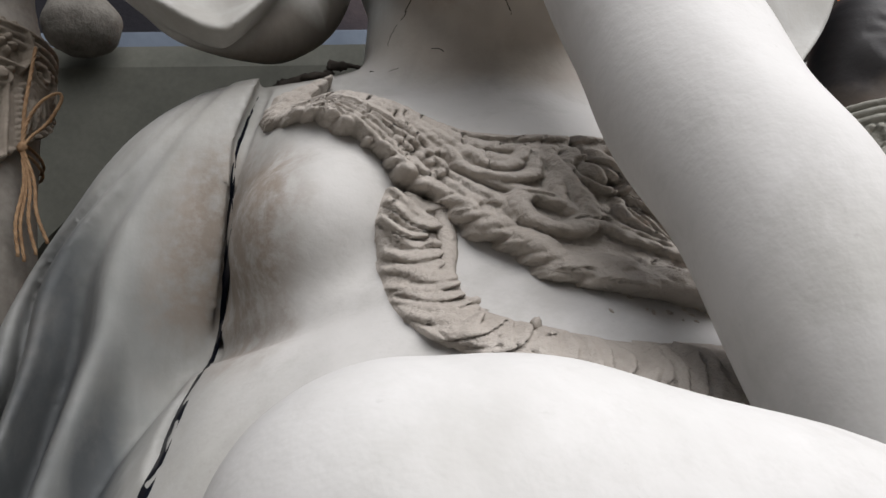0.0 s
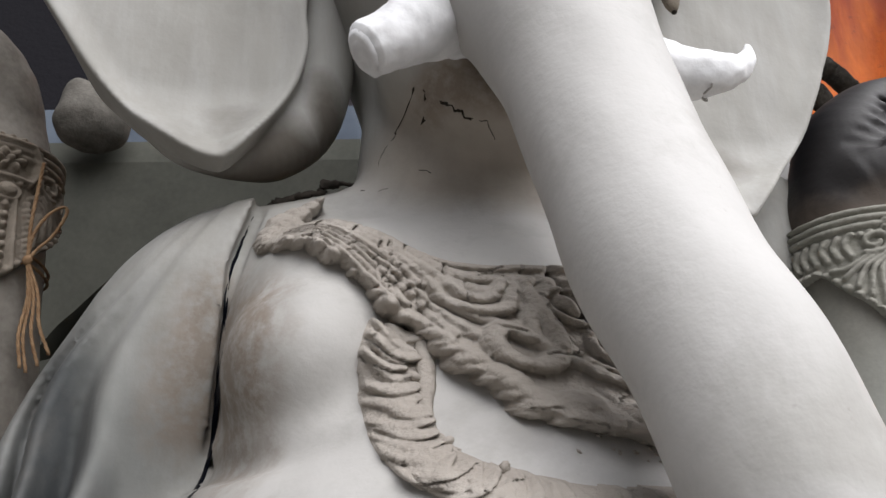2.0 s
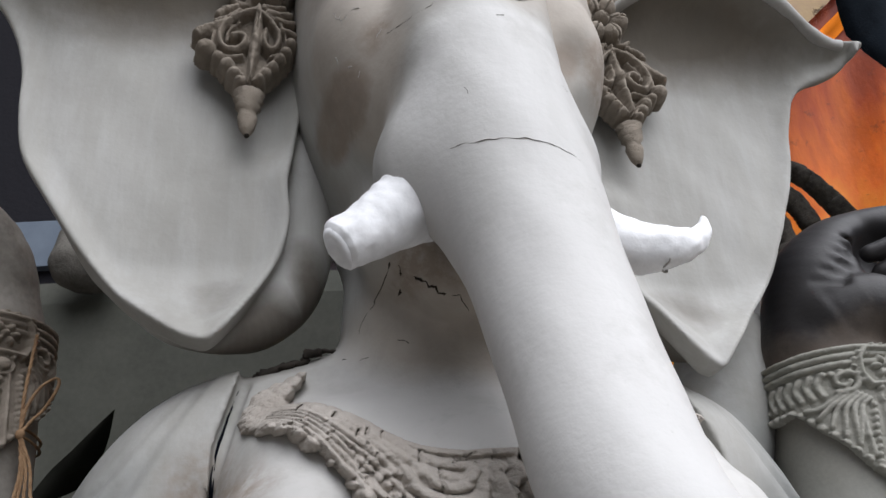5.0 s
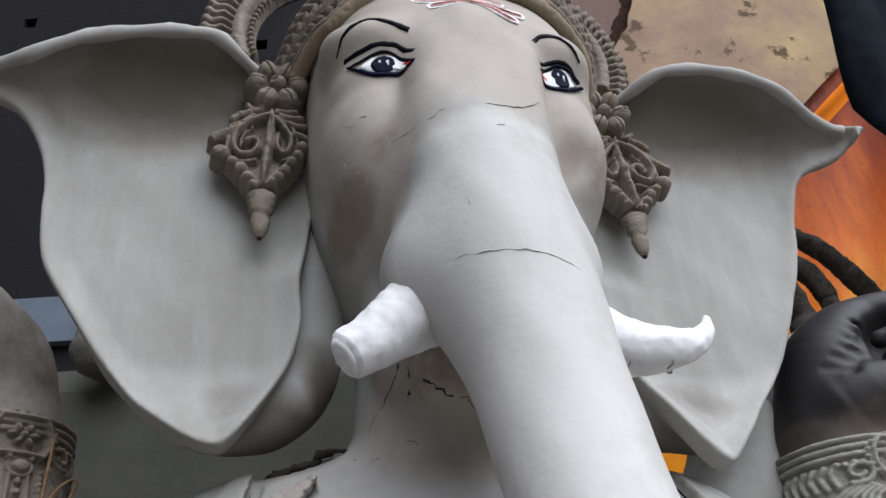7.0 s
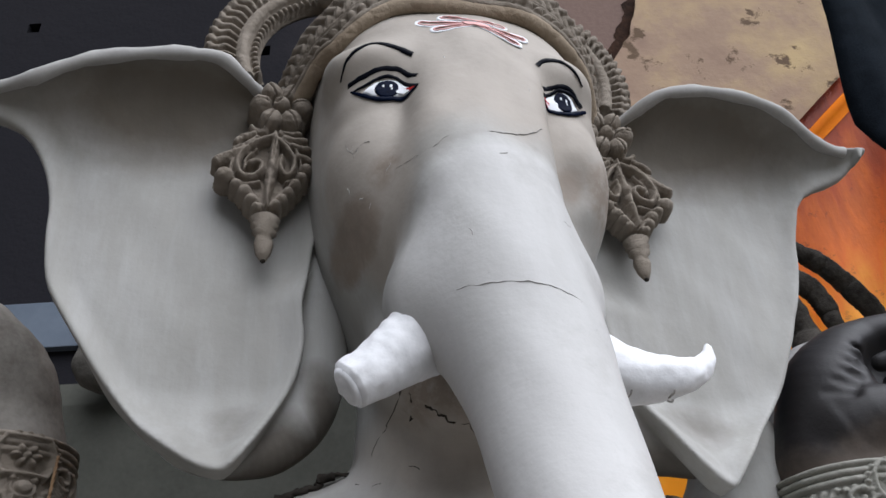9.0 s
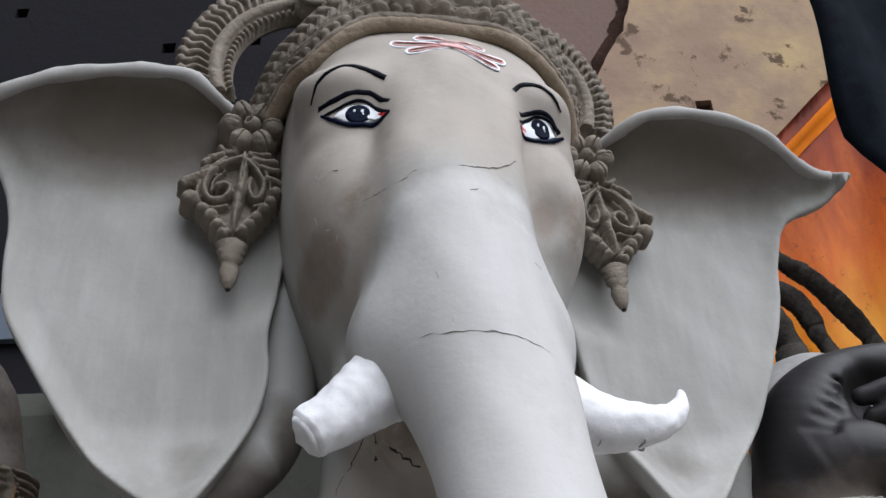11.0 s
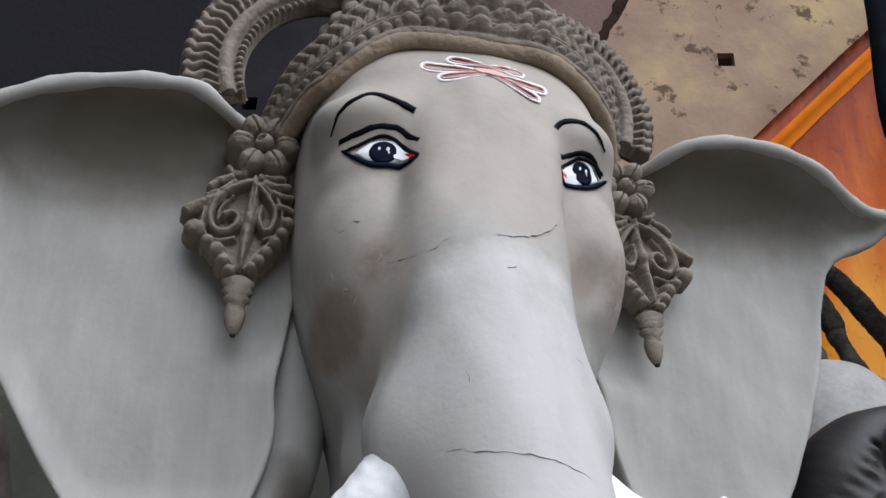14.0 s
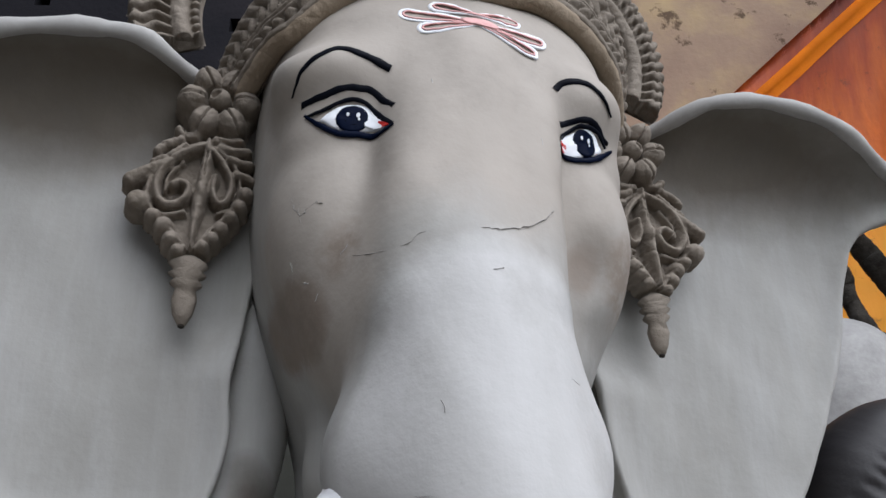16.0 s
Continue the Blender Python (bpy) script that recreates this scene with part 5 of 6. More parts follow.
# ---- wrist cuffs ----
def cuff(axis, r, turn, seed, mat=CUFF):
    """A moulded cuff round a raised arm: cords, a plaque and a fringe that hangs in a point. u is arc length, v down the arm."""
    ax = np.array(axis, float)
    deep = np.linalg.norm(ax[1] - ax[0])
    e = Relief(-0.27, 0.27, -0.01, deep + 0.02, 0.0019)
    def low(u):
        return deep * (0.40 + 0.58 * np.maximum(0.0, 1 - np.abs(u) / 0.15) ** 1.05)
    us = np.linspace(-0.26, 0.26, 60)
    e.plate([(u, 0.0) for u in us] + [(u, float(low(u)) + 0.003 * math.sin(90 * u)) for u in us[::-1]], 0.014, 0.006)
    for v in (0.007, 0.021, 0.035):
        e.ridge([(u, v) for u in np.linspace(-0.26, 0.26, 20)], 0.0062, 0.009, 0)
    for sg in (-1, 1):
        for i in range(17):
            u = 0.012 + 0.23 * i / 16
            e.lump((sg * u, float(low(u)) - 0.006), 0.0085, 0.008, 0.011)
        e.ridge([(sg * (0.066 + 0.024 * (1 - 0.7 * i / 18) * math.cos(1 + 0.45 * i)), 0.066 + 0.02 * (1 - 0.7 * i / 18) * math.sin(1 + 0.45 * i)) for i in range(19)], 0.0055, 0.011, 2)
        for i in range(5):
            e.lump((sg * (0.045 + 0.013 * i), 0.049 + 0.002 * (i % 2)), 0.007, 0.006, 0.010)
        for j in range(6):
            f = j / 5
            e.ridge([(sg * (0.035 + 0.03 * f), 0.10 - 0.004 * j), (sg * (0.05 + 0.055 * f), 0.118 - 0.014 * f), (sg * (0.045 + 0.085 * f), float(low(0.05 + 0.085 * f)) - 0.018)], 0.0048, 0.009)
        for j in range(3):
            for i in range(9):
                f = i / 8
                u = (0.013 + 0.018 * j) * (1 + 0.25 * f)
                v = 0.112 + (deep * (0.95 - 0.14 * j) - 0.125) * f
                if j == 1:
                    e.lump((sg * u, v), 0.0055, 0.0065, 0.011)
                elif i:
                    e.ridge([(sg * u0, v0), (sg * u, v)], 0.0045, 0.010, 0)
                u0, v0 = u, v
        for i in range(9):
            e.ridge([(sg * (0.10 + 0.017 * i), 0.05), (sg * (0.108 + 0.017 * i), 0.065), (sg * (0.10 + 0.017 * i), 0.085)], 0.006, 0.008)
    e.ridge([(u, v) for u, v in ((-0.04, 0.03), (-0.03, 0.012), (0.03, 0.012), (0.04, 0.03), (0.04, 0.058), (0.03, 0.076), (-0.03, 0.076), (-0.04, 0.058), (-0.04, 0.03))], 0.005, 0.016, 0)
    for i in range(20):
        a = 6.283 * i / 20
        e.lump((0.05 * math.cos(a), 0.044 + 0.042 * math.sin(a)), 0.0058, 0.0055, 0.014)
    for i in range(6):
        e.lump((0.015 * math.cos(i * 1.047), 0.044 + 0.013 * math.sin(i * 1.047)), 0.0085, 0.0055, 0.016, 60 * i)
    e.lump((0, 0.044), 0.006, 0.006, 0.02)
    e.lump((0, 0.098), 0.021, 0.019, 0.018)
    e.groove([(0.014 * math.cos(a), 0.097 + 0.012 * math.sin(a)) for a in np.linspace(0, 6.3, 12)], 0.003, 0.008)
    for i in range(8):
        e.lump((0.0, 0.122 + (deep - 0.135) * i / 7), 0.006, 0.007, 0.013)
    def place(u, v, h):
        f = (v / deep)[:, None]
        a = u / r + turn
        return ax[0] * (1 - f) + ax[1] * f + (r + h - 0.004)[:, None] * np.c_[np.sin(a), -np.cos(a), 0 * a]
    e.finish(idol, place, mat, 0.0009, 0.002, seed, True)


cuff([(0.724, 0.13, -0.665), (0.703, 0.14, -0.935)], 0.118, 0.08, 101)
cuff([(-0.77, 0.36, -0.53), (-0.762, 0.37, -0.78)], 0.104, 0.5, 121, MOULD)

# crumbly unevenness of the moulded clay
done = 0
for block in idol.v:
    last = done + len(block)
    if done >= len(verts) and len(block) < 60000:
        grit = 0.0012 if len(block) < 3000 else 0.0
        if grit:
            for v in block:
                v += np.array(noise.noise_vector(Vector(v) * 75.0)) * grit + np.array(noise.noise_vector(Vector(v) * 190.0)) * grit * 0.4
    done = last

statue = new("statue", idol.mesh("statue", STATUE_MATS))
statue.matrix_world = STATUE
tagged(statue, "large unpainted grey clay elephant-headed idol with moulded crown and painted eyes", "statue")


# ---- a second unfinished idol farther back: a pale shoulder and a dark forked limb ----
rear = Heap()
body = Volume((1.2, 0.8, -2.75), (2.4, 1.5, 0.2), 0.02)
body.limb([(1.56, 1.13, -2.65, 0.28), (1.56, 1.13, -1.2, 0.26), (1.56, 1.13, -0.4, 0.245), (1.56, 1.13, -0.08, 0.235)], 0.05)
body.limb([(1.677, 1.098, -0.065, 0.114), (1.805, 1.076, -0.079, 0.089), (2.103, 1.062, -0.100, 0.082)], 0.06)
verts, quads = body.skin()
rear.put(relaxed(verts, quads), quads, 0)
for rows, seed in (([(1.393, 1.098, 0.631, 0.032), (1.535, 1.098, 0.560, 0.032), (1.620, 1.098, 0.510, 0.032), (1.684, 1.098, 0.468, 0.035), (1.762, 1.098, 0.379, 0.039), (1.830, 1.098, 0.276, 0.040), (1.873, 1.098, 0.155, 0.040), (1.848, 1.098, 0.063, 0.046), (1.819, 1.098, -0.051, 0.050)], 16),
                   ([(1.478, 1.105, 0.418, 0.035), (1.578, 1.105, 0.390, 0.035), (1.631, 1.105, 0.319, 0.035), (1.649, 1.105, 0.241, 0.034), (1.688, 1.105, 0.162, 0.032), (1.748, 1.105, 0.084, 0.032), (1.805, 1.105, 0.013, 0.043)], 26),
                   ([(1.464, 1.133, 0.383, 0.043), (1.535, 1.133, 0.248, 0.053), (1.549, 1.133, 0.099, 0.057)], 36)):
    line = smooth(rows, 12)
    tube(rear, line[:, :3] + 0.010 * value_noise((len(line), 3), 4.0, seed), line[:, 3] * (1 + 0.22 * value_noise((len(line), 2), 7.0, seed + 1)[:, 0]), 1, 14, 1.0, (0, -1, 0), True, 0.12)
rear_idol = new("rear_statue", rear.mesh("rear_statue", [plain("pale_slip", (0.26, 0.255, 0.245), (0.46, 0.45, 0.435), 0.75, 5.0, 60.0, 0.01, 0.5), plain("rough_bark_clay", (0.02, 0.017, 0.014), (0.10, 0.09, 0.078), 0.9, 14.0, 80.0, 0.015, 0.9)]))
rear_idol.matrix_world = STATUE
tagged(rear_idol, "unfinished pale clay idol with a dark rough forked limb", "statue")


# ---- helpers for plain things ----
def part(name, bm, material, parent=None, label=""):
    me = bpy.data.meshes.new(name)
    bm.to_mesh(me)
    bm.free()
    me.materials.append(material)
    ob = new(name, me)
    if parent:
        ob.parent = parent
    return tagged(ob, label)


def box(bm, lo, hi, bevel=0.0):
    c, d = [(a + b) / 2 for a, b in zip(lo, hi)], [b - a for a, b in zip(lo, hi)]
    made = bmesh.ops.create_cube(bm, size=1.0, matrix=Matrix.Translation(c) @ Matrix.Diagonal((*d, 1)))
    if bevel:
        edges = list({e for v in made["verts"] for e in v.link_edges})
        bmesh.ops.bevel(bm, geom=edges, offset=bevel, segments=2, affect="EDGES", profile=0.6)


# ---- jute string tied under the wrist cuff ----
jute = plain("jute", (0.17, 0.10, 0.055), (0.33, 0.22, 0.13), 0.95, 60.0, 400.0, 0.002, 0.8)
knot = np.array((-0.668, 0.275, -0.738))
twine = Heap()
def yarn(rows, r=0.0027):
    p = smooth(rows, 8)
    t = np.arange(len(p))
    for ph in (0, 2.09, 4.19):
        off = np.c_[np.cos(t * 1.1 + ph), np.sin(t * 1.1 + ph), np.cos(t * 1.1 + ph) * 0] * r * 0.55
        tube(twine, p + off, r * 0.62, 0, 5)
yarn([knot + d for d in ((0, 0, 0), (0.004, -0.005, 0.04), (0.02, -0.005, 0.075), (0.042, -0.004, 0.092), (0.046, 0, 0.08), (0.03, 0.004, 0.045), (0.012, 0, 0.02), (0, 0, 0))])
for end in ((0.012, 0.0, -0.17), (0.035, 0.004, -0.165), (0.05, -0.004, -0.15), (0.02, 0.006, -0.175)):
    yarn([knot, knot + np.array(end) * 0.35 + (0.004, 0, 0), knot + np.array(end) * 0.7 + (-0.004, -0.004, 0), knot + np.array(end)])
for dz in (0.0, 0.014, 0.1, 0.115):
    yarn([(-0.763 + 0.108 * math.sin(a), 0.37 - 0.108 * math.cos(a), -0.735 + dz + 0.03 * (1 - math.sin(a))) for a in np.linspace(-1.4, 2.6, 14)])
yarn([knot, knot + (-0.002, -0.004, 0.06), knot + (0.0, -0.002, 0.12), knot + (0.002, 0, 0.17)])
bead(twine, knot, (0.008, 0.008, 0.009), 0)
string = new("jute_string", twine.mesh("jute_string", [jute]))
string.matrix_world = STATUE
tagged(string, "brown jute twine knotted with a loop round the clay forearm", "string")

# ---- plinth and ground ----
ground = new("ground", bpy.data.meshes.new("ground"))
bm = bmesh.new()
bmesh.ops.create_grid(bm, x_segments=8, y_segments=8, size=400)
bm.to_mesh(ground.data)
bm.free()
ground.data.materials.append(plain("packed_earth", (0.09, 0.082, 0.072), (0.15, 0.14, 0.125), 0.95, 1.5, 30.0, 0.02, 0.6))
tagged(ground, "brown packed earth yard floor", "ground", kind="structure")

bm = bmesh.new()
box(bm, (-0.95, 0.35, 0.0), (1.05, 2.0, 0.885), 0.02)
plinth = part("plinth", bm, plain("plinth_cement", (0.2, 0.19, 0.18), (0.3, 0.29, 0.27), 0.9, 4.0, 60.0, 0.006, 0.5))
tagged(plinth, "rough grey cement plinth under the clay idol", "plinth")

# ---- back panel of grey-green clay behind the idol ----
panel_mat = plain("grey_green_clay", (0.048, 0.05, 0.042), (0.085, 0.086, 0.073), 0.85, 3.0, 60.0, 0.004, 0.4)
bm = bmesh.new()
box(bm, (-2.6, 2.02, 0.0), (0.18, 2.30, 2.60), 0.10)
backrest = part("throne_back", bm, panel_mat)
tagged(backrest, "smooth grey-green clay throne back behind the idol", "throne")
# added pocket in its face, shaped like the dark shadow patch there
bm = bmesh.new()
leaf = smooth([(-0.832, 2.185), (-0.838, 2.09), (-0.868, 2.0), (-0.934, 1.962), (-1.02, 1.94), (-0.98, 2.02), (-0.931, 2.075), (-0.877, 2.137), (-0.832, 2.185)], 4)[:-1]
rings = [[bm.verts.new((x, y, z)) for x, z in leaf] for y in (1.9, 2.24)]
bm.faces.new(rings[0])
bm.faces.new(rings[1][::-1])
for k in range(len(leaf)):
    m = (k + 1) % len(leaf)
    bm.faces.new((rings[0][m], rings[0][k], rings[1][k], rings[1][m]))
bmesh.ops.recalc_face_normals(bm, faces=bm.faces[:])
cutter = part("cutter", bm, panel_mat)
hollow = backrest.modifiers.new("hollow", "BOOLEAN")
hollow.operation, hollow.object, hollow.solver = "DIFFERENCE", cutter, "EXACT"
cut_mesh = bpy.data.meshes.new_from_object(backrest.evaluated_get(bpy.context.evaluated_depsgraph_get()))
backrest.modifiers.clear()
backrest.data = cut_mesh
bpy.data.objects.remove(cutter)

lump = Heap()
th, ph = np.linspace(0.02, math.pi - 0.02, 26), np.arange(30) * 2 * math.pi / 30
T, P = np.meshgrid(th, ph, indexing="ij")
tip = np.maximum(np.cos(T), 0) ** 4
X, Y, Z = 0.10 * np.sin(T) * np.cos(P) - 0.05 * tip, 0.085 * np.sin(T) * np.sin(P), 0.082 * np.cos(T) + 0.05 * tip
V = np.c_[X.ravel() - 0.735, Y.ravel() + 1.10, Z.ravel() + 0.0]
V += 0.006 * np.array([noise.noise_vector(Vector(v) * 22.0) for v in V])
lump.put(V, grid_faces(26, 30, True), 0)
bud = new("clay_bud", lump.mesh("clay_bud", [plain("rough_grey_clay", (0.065, 0.061, 0.053), (0.15, 0.14, 0.125), 0.9, 14.0, 90.0, 0.01, 0.8)]))
bud.matrix_world = STATUE
tagged(bud, "rough bud-shaped lump of grey clay on the throne back", "clay lump")

# ---- building wall behind, with putlog holes ----
HOLES = [(-4.9, 9.46), (-3.08, 8.76), (-2.13, 8.81), (-3.95, 7.23), (-2.06, 6.96), (2.56, 7.44)]


def holed_wall(name, x0, x1, z0, z1, y, thick, holes, size, material, ragged=None):
    xs = sorted({x0, x1, *[v for h in holes for v in (h[0] - size, h[0] + size)], *np.linspace(x0, x1, 13)[1:-1]})
    zs = sorted({z0, z1, *[v for h in holes for v in (h[1] - size, h[1] + size)], *np.linspace(z0, z1, 141)[1:-1]})
    bm = bmesh.new()
    def px(i, k):
        x = xs[i]
        if ragged:
            x = x0 + ragged(zs[k]) if i == 0 else max(x, x0 + ragged(zs[k]) + 0.01 * i)
        return x
    grid = [[bm.verts.new((px(i, k), y, zs[k])) for k in range(len(zs))] for i in range(len(xs))]
    for i in range(len(xs) - 1):
        for k in range(len(zs) - 1):
            mx, mz = (xs[i] + xs[i + 1]) / 2, (zs[k] + zs[k + 1]) / 2
            if not any(abs(mx - h[0]) < size and abs(mz - h[1]) < size for h in holes):
                bm.faces.new((grid[i][k], grid[i + 1][k], grid[i + 1][k + 1], grid[i][k + 1]))
    edge = [e for e in bm.edges if len(e.link_faces) == 1]
    made = bmesh.ops.extrude_edge_only(bm, edges=edge)
    for v in made["geom"]:
        if isinstance(v, bmesh.types.BMVert):
            v.co.y += thick
    ob = part(name, bm, material)
    return ob


def shaded_plaster_material():
    """Pinkish plaster whose shade is painted in, darker away from the torn plaster."""
    m, n, l, b = node_mat("shaded_purple_plaster")
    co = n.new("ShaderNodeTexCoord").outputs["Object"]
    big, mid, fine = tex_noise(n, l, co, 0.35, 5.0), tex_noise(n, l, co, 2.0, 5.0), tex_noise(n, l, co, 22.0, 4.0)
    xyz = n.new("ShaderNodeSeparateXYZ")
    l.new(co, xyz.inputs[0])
    wall_shade = calc(n, l, "ADD", calc(n, l, "MULTIPLY", xyz.outputs[0], 0.16), calc(n, l, "ADD", calc(n, l, "MULTIPLY", big, 0.5), calc(n, l, "MULTIPLY", mid, 0.25)))
    base = ramp(n, l, wall_shade, [(0.0, (0.012, 0.012, 0.015)), (0.22, (0.028, 0.025, 0.029)), (0.36, (0.085, 0.066, 0.067)), (0.50, (0.2, 0.138, 0.115))])
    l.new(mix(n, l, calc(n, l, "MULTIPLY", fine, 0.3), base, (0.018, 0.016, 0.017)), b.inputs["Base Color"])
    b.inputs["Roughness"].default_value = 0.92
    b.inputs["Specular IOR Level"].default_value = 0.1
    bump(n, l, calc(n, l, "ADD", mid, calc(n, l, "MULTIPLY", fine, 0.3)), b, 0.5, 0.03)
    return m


dim = shaded_plaster_material()
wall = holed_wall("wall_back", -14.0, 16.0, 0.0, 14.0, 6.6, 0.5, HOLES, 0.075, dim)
tagged(wall, "tall weathered plaster building wall with putlog holes, painted darker for shade on its left", "wall", kind="structure")
bm = bmesh.new()
box(bm, (-14.0, 7.0, 0.0), (16.0, 7.2, 14.0))
tagged(part("wall_core", bm, plain("hole_dark_brick", (0.03, 0.025, 0.022), (0.06, 0.05, 0.045), 0.95, 2.0)), "dark brick core behind the plaster", "wall", kind="structure")


def cream_material():
    m, n, l, b = node_mat("peeling_cream_plaster")
    co = n.new("ShaderNodeTexCoord").outputs["Object"]
    big, mid, fine = tex_noise(n, l, co, 0.8, 5.0), tex_noise(n, l, co, 2.3, 6.0, 0.65), tex_noise(n, l, co, 25.0, 4.0)
    base = ramp(n, l, big, [(0.32, (0.19, 0.115, 0.084)), (0.5, (0.29, 0.195, 0.13)), (0.66, (0.44, 0.32, 0.155))])
    base = mix(n, l, calc(n, l, "MULTIPLY", fine, 0.3), base, (0.33, 0.26, 0.2))
    peel = ramp(n, l, mid, [(0.575, (0, 0, 0)), (0.625, (1, 1, 1))])
    base = mix(n, l, peel, base, (0.10, 0.062, 0.034))
    l.new(base, b.inputs["Base Color"])
    b.inputs["Roughness"].default_value = 0.93
    bump(n, l, calc(n, l, "SUBTRACT", mid, calc(n, l, "MULTIPLY", peel, 0.3)), b, 0.5, 0.03)
    return m


def torn(z):
    return 0.51 * (z - 7.8) + 0.10 * noise.noise((1.7 * z, 0.3, 0.0)) + 0.05 * noise.noise((6.0 * z, 4.1, 0.0)) + 0.02 * noise.noise((19.0 * z, 8.7, 0.0))


patch = holed_wall("wall_plaster", 1.45, 15.9, 3.0, 13.5, 6.52, 0.075, [HOLES[-1]], 0.08, cream_material(), torn)
tagged(patch, "peeling cream plaster layer with brown stains and a torn edge", "wall", kind="structure")
bm = bmesh.new()
prev = None
for k in range(161):
    z = 6.2 + 4.6 * k / 160
    wide = 0.13 + 0.09 * noise.noise((1.3 * z, 2.2, 0.0)) + 0.05 * noise.noise((9.0 * z, 6.6, 0.0))
    a, b = bm.verts.new((1.45 + torn(z) - wide, 6.592, z)), bm.verts.new((1.45 + torn(z) + 0.03, 6.592, z))
    if prev:
        bm.faces.new((prev[0], prev[1], b, a))
    prev = (a, b)
tagged(part("wall_crack", bm, plain("exposed_dark_brick", (0.012, 0.007, 0.005), (0.05, 0.025, 0.015), 0.95, 6.0, 40.0, 0.02, 0.8)), "dark brown gap where the plaster has broken away", "wall", kind="structure")
bm = bmesh.new()
box(bm, (-14.0, 6.5, 5.15), (0.4, 6.595, 5.62), 0.01)
tagged(part("wall_band", bm, plain("pale_blue_limewash", (0.07, 0.085, 0.11), (0.13, 0.155, 0.19), 0.9, 1.5)), "pale blue limewashed band along the wall", "wall", kind="structure")


# ---- orange tarpaulin hung on the wall ----
def sheet(name, corner, nx, nz, material, thick=0.006):
    bm = bmesh.new()
    grid = [[bm.verts.new(corner(i / nx, k / nz)) for k in range(nz + 1)] for i in range(nx + 1)]
    for i in range(nx):
        for k in range(nz):
            f = bm.faces.new((grid[i][k], grid[i + 1][k], grid[i + 1][k + 1], grid[i][k + 1]))
            f.smooth = True
    bmesh.ops.solidify(bm, geom=bm.faces[:], thickness=thick)
    return part(name, bm, material)


def orange_at(u, w, lift=0.0):
    x = 0.3 + 8.0 * u
    top = x + 3.72
    z = 0.01 + (top - 0.01) * w
    y = 6.18 - lift + (1 - w ** 8) * (0.17 * math.sin((x - 0.45 * z) * 3.3) + 0.06 * math.sin((x - 0.3 * z) * 8.1 + z)) + 0.02 * noise.noise((x * 3, z * 3, 0))
    return (x, y, z)


def tarp_material():
    """Orange tarpaulin, deep red-orange near its upper hem; the glow of light through it lower down is painted yellow.
    With creases and grime.
    """
    m, n, l, b = node_mat("orange_tarpaulin")
    co = n.new("ShaderNodeTexCoord").outputs["Object"]
    xyz = n.new("ShaderNodeSeparateXYZ")
    l.new(co, xyz.inputs[0])
    slant = n.new("ShaderNodeMapping")
    slant.inputs["Scale"].default_value, slant.inputs["Rotation"].default_value = (1.0, 1.0, 0.22), (0.0, 0.42, 0.0)
    l.new(co, slant.inputs[0])
    fold, grime_shade = tex_noise(n, l, slant.outputs[0], 2.4, 5.0), tex_noise(n, l, co, 7.0, 5.0, 0.7)
    level = calc(n, l, "ADD", calc(n, l, "MULTIPLY", calc(n, l, "SUBTRACT", xyz.outputs[2], 4.6), -0.26), calc(n, l, "MULTIPLY", fold, 0.9))
    base = ramp(n, l, calc(n, l, "ADD", level, 0.5), [(0.25, (0.20, 0.02, 0.0004)), (0.5, (0.5, 0.075, 0.0006)), (0.72, (0.85, 0.2, 0.001)), (0.95, (0.95, 0.42, 0.004))])
    base = mix(n, l, ramp(n, l, grime_shade, [(0.6, (0, 0, 0)), (0.72, (0.6, 0.6, 0.6))]), base, (0.16, 0.03, 0.002))
    l.new(base, b.inputs["Base Color"])
    b.inputs["Roughness"].default_value = 0.6
    bump(n, l, calc(n, l, "ADD", fold, calc(n, l, "MULTIPLY", grime_shade, 0.2)), b, 0.5, 0.03)
    return m


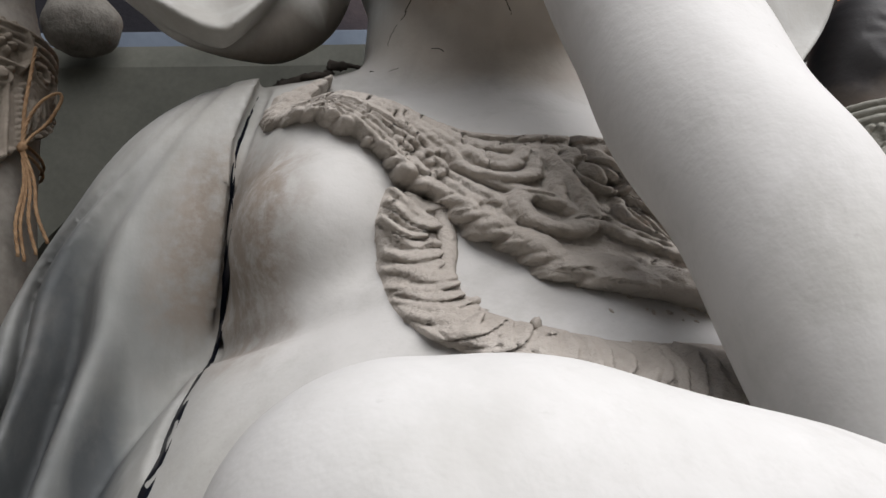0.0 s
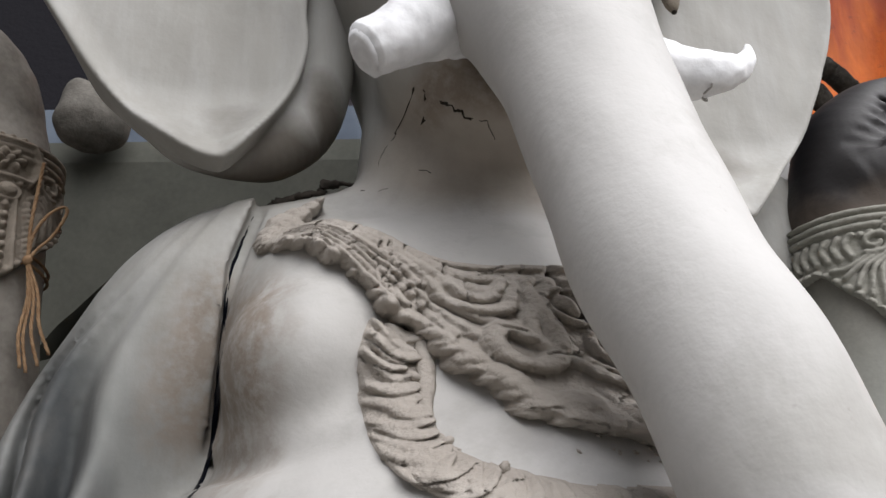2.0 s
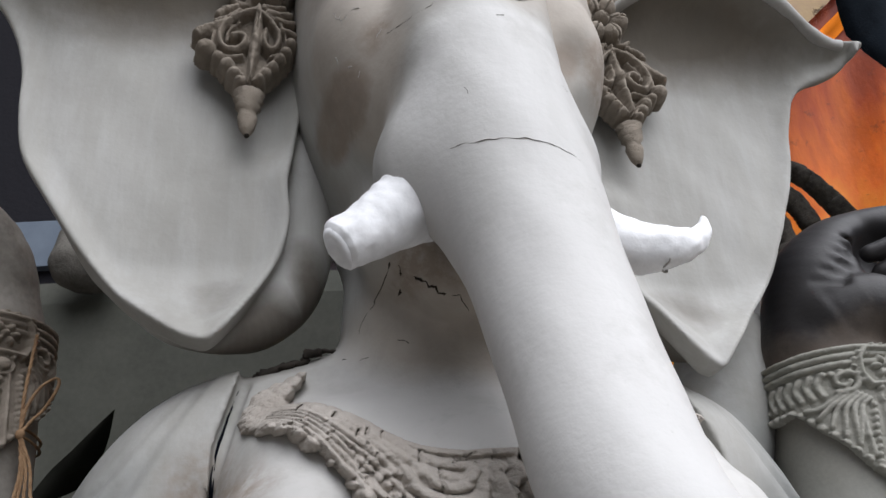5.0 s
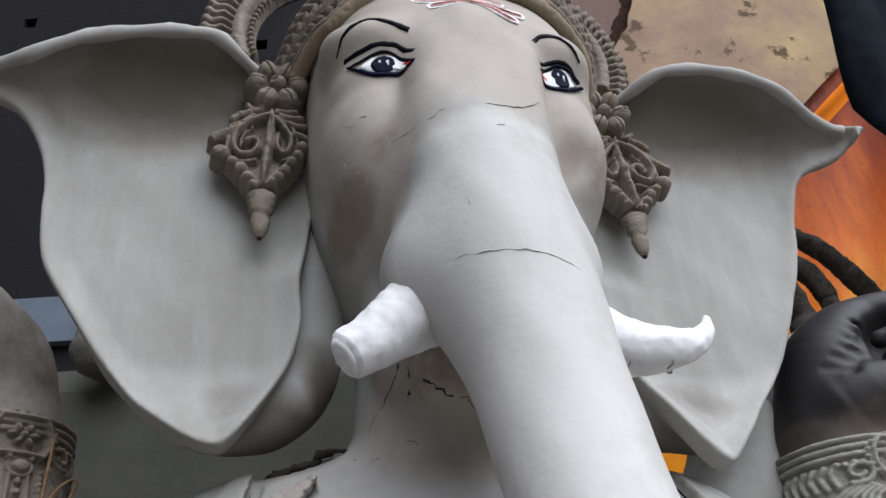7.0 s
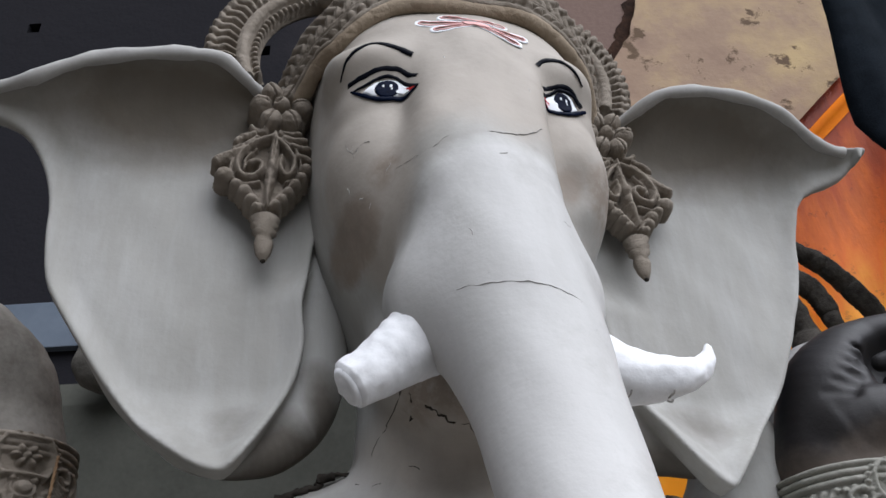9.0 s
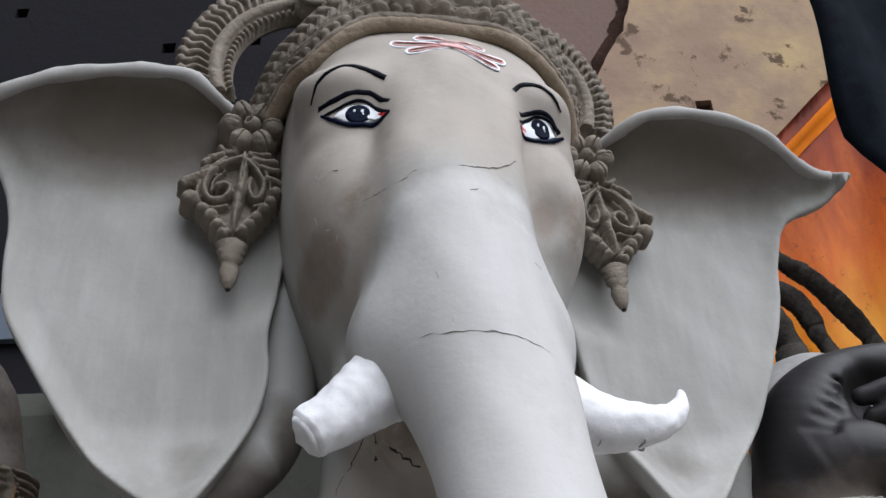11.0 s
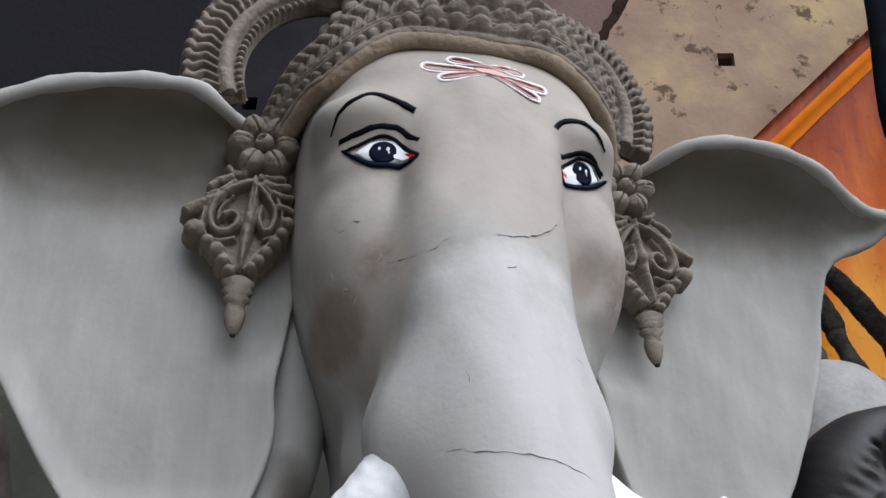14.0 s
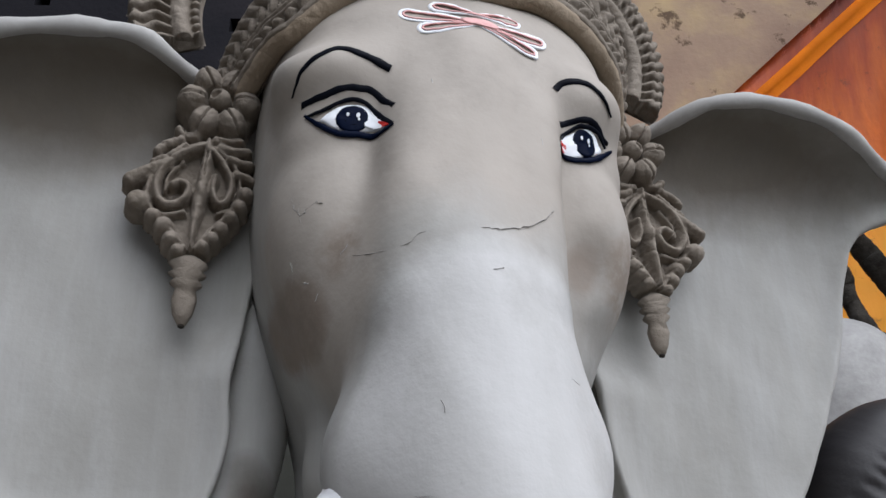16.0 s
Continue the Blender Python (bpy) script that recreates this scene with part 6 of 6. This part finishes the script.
tarp_mat = tarp_material()
tarp = sheet("tarpaulin", lambda u, w: orange_at(u, w), 90, 60, tarp_mat)
tagged(tarp, "creased orange tarpaulin hung diagonally across the wall", "tarpaulin")
hem = sheet("hem", lambda u, w: orange_at(u, 1 - (0.17 + 0.2 * w) / (0.3 + 8 * u + 3.3), 0.02), 60, 2, plain("light_orange_hem", (0.55, 0.13, 0.002), (0.75, 0.22, 0.004), 0.85, 2.0))
hem.parent = tarp
tagged(hem, "lighter orange hem strip")

# ---- dark cloth hanging beside the idol ----
def dark_at(u, w):
    z = 3.1 + 3.4 * w
    x = 1.445 + 0.02 * math.sin(5 * z) + 0.35 * max(0, 3.45 - z) + 2.6 * u
    return (x, 2.15 + 0.05 * math.sin(9 * x + z) + 0.02 * math.sin(23 * x), z)


cloth = sheet("dark_cloth", dark_at, 60, 40, plain("black_blue_cloth", (0.006, 0.009, 0.014), (0.02, 0.028, 0.038), 0.9, 6.0, 140.0, 0.006, 0.7))
tagged(cloth, "ragged blue-black cloth hanging beside the idol", "cloth")
bm = bmesh.new()
bmesh.ops.create_cone(bm, cap_ends=True, segments=12, radius1=0.03, radius2=0.03, depth=7.0, matrix=Matrix.Translation((3.9, 2.15, 6.52)) @ Matrix.Rotation(radians(90), 4, "Y"))
tagged(part("bamboo_pole", bm, plain("old_bamboo", (0.2, 0.14, 0.07), (0.32, 0.24, 0.13), 0.7, 9.0)), "old bamboo pole that carries the cloth", "pole")
for x in (1.9, 7.2):
    bm = bmesh.new()
    bmesh.ops.create_cone(bm, cap_ends=True, segments=12, radius1=0.04, radius2=0.035, depth=6.55, matrix=Matrix.Translation((x + 1.2, 2.22, 3.275)))
    tagged(part("bamboo_post", bm, bpy.data.materials["old_bamboo"]), "old bamboo post standing in the yard", "post", "bamboo posts")

# ---- unseen side wall, added to close the yard and limit light from the left ----
bm = bmesh.new()
box(bm, (-2.95, -5.0, 0.0), (-2.8, 2.6, 3.4), 0.01)
tagged(part("unseen_wall", bm, plain("unseen_wall_grey", (0.2, 0.19, 0.175), (0.3, 0.285, 0.265), 0.9, 1.5)), "unseen grey wall added to hold back light from the left", "wall", kind="structure")
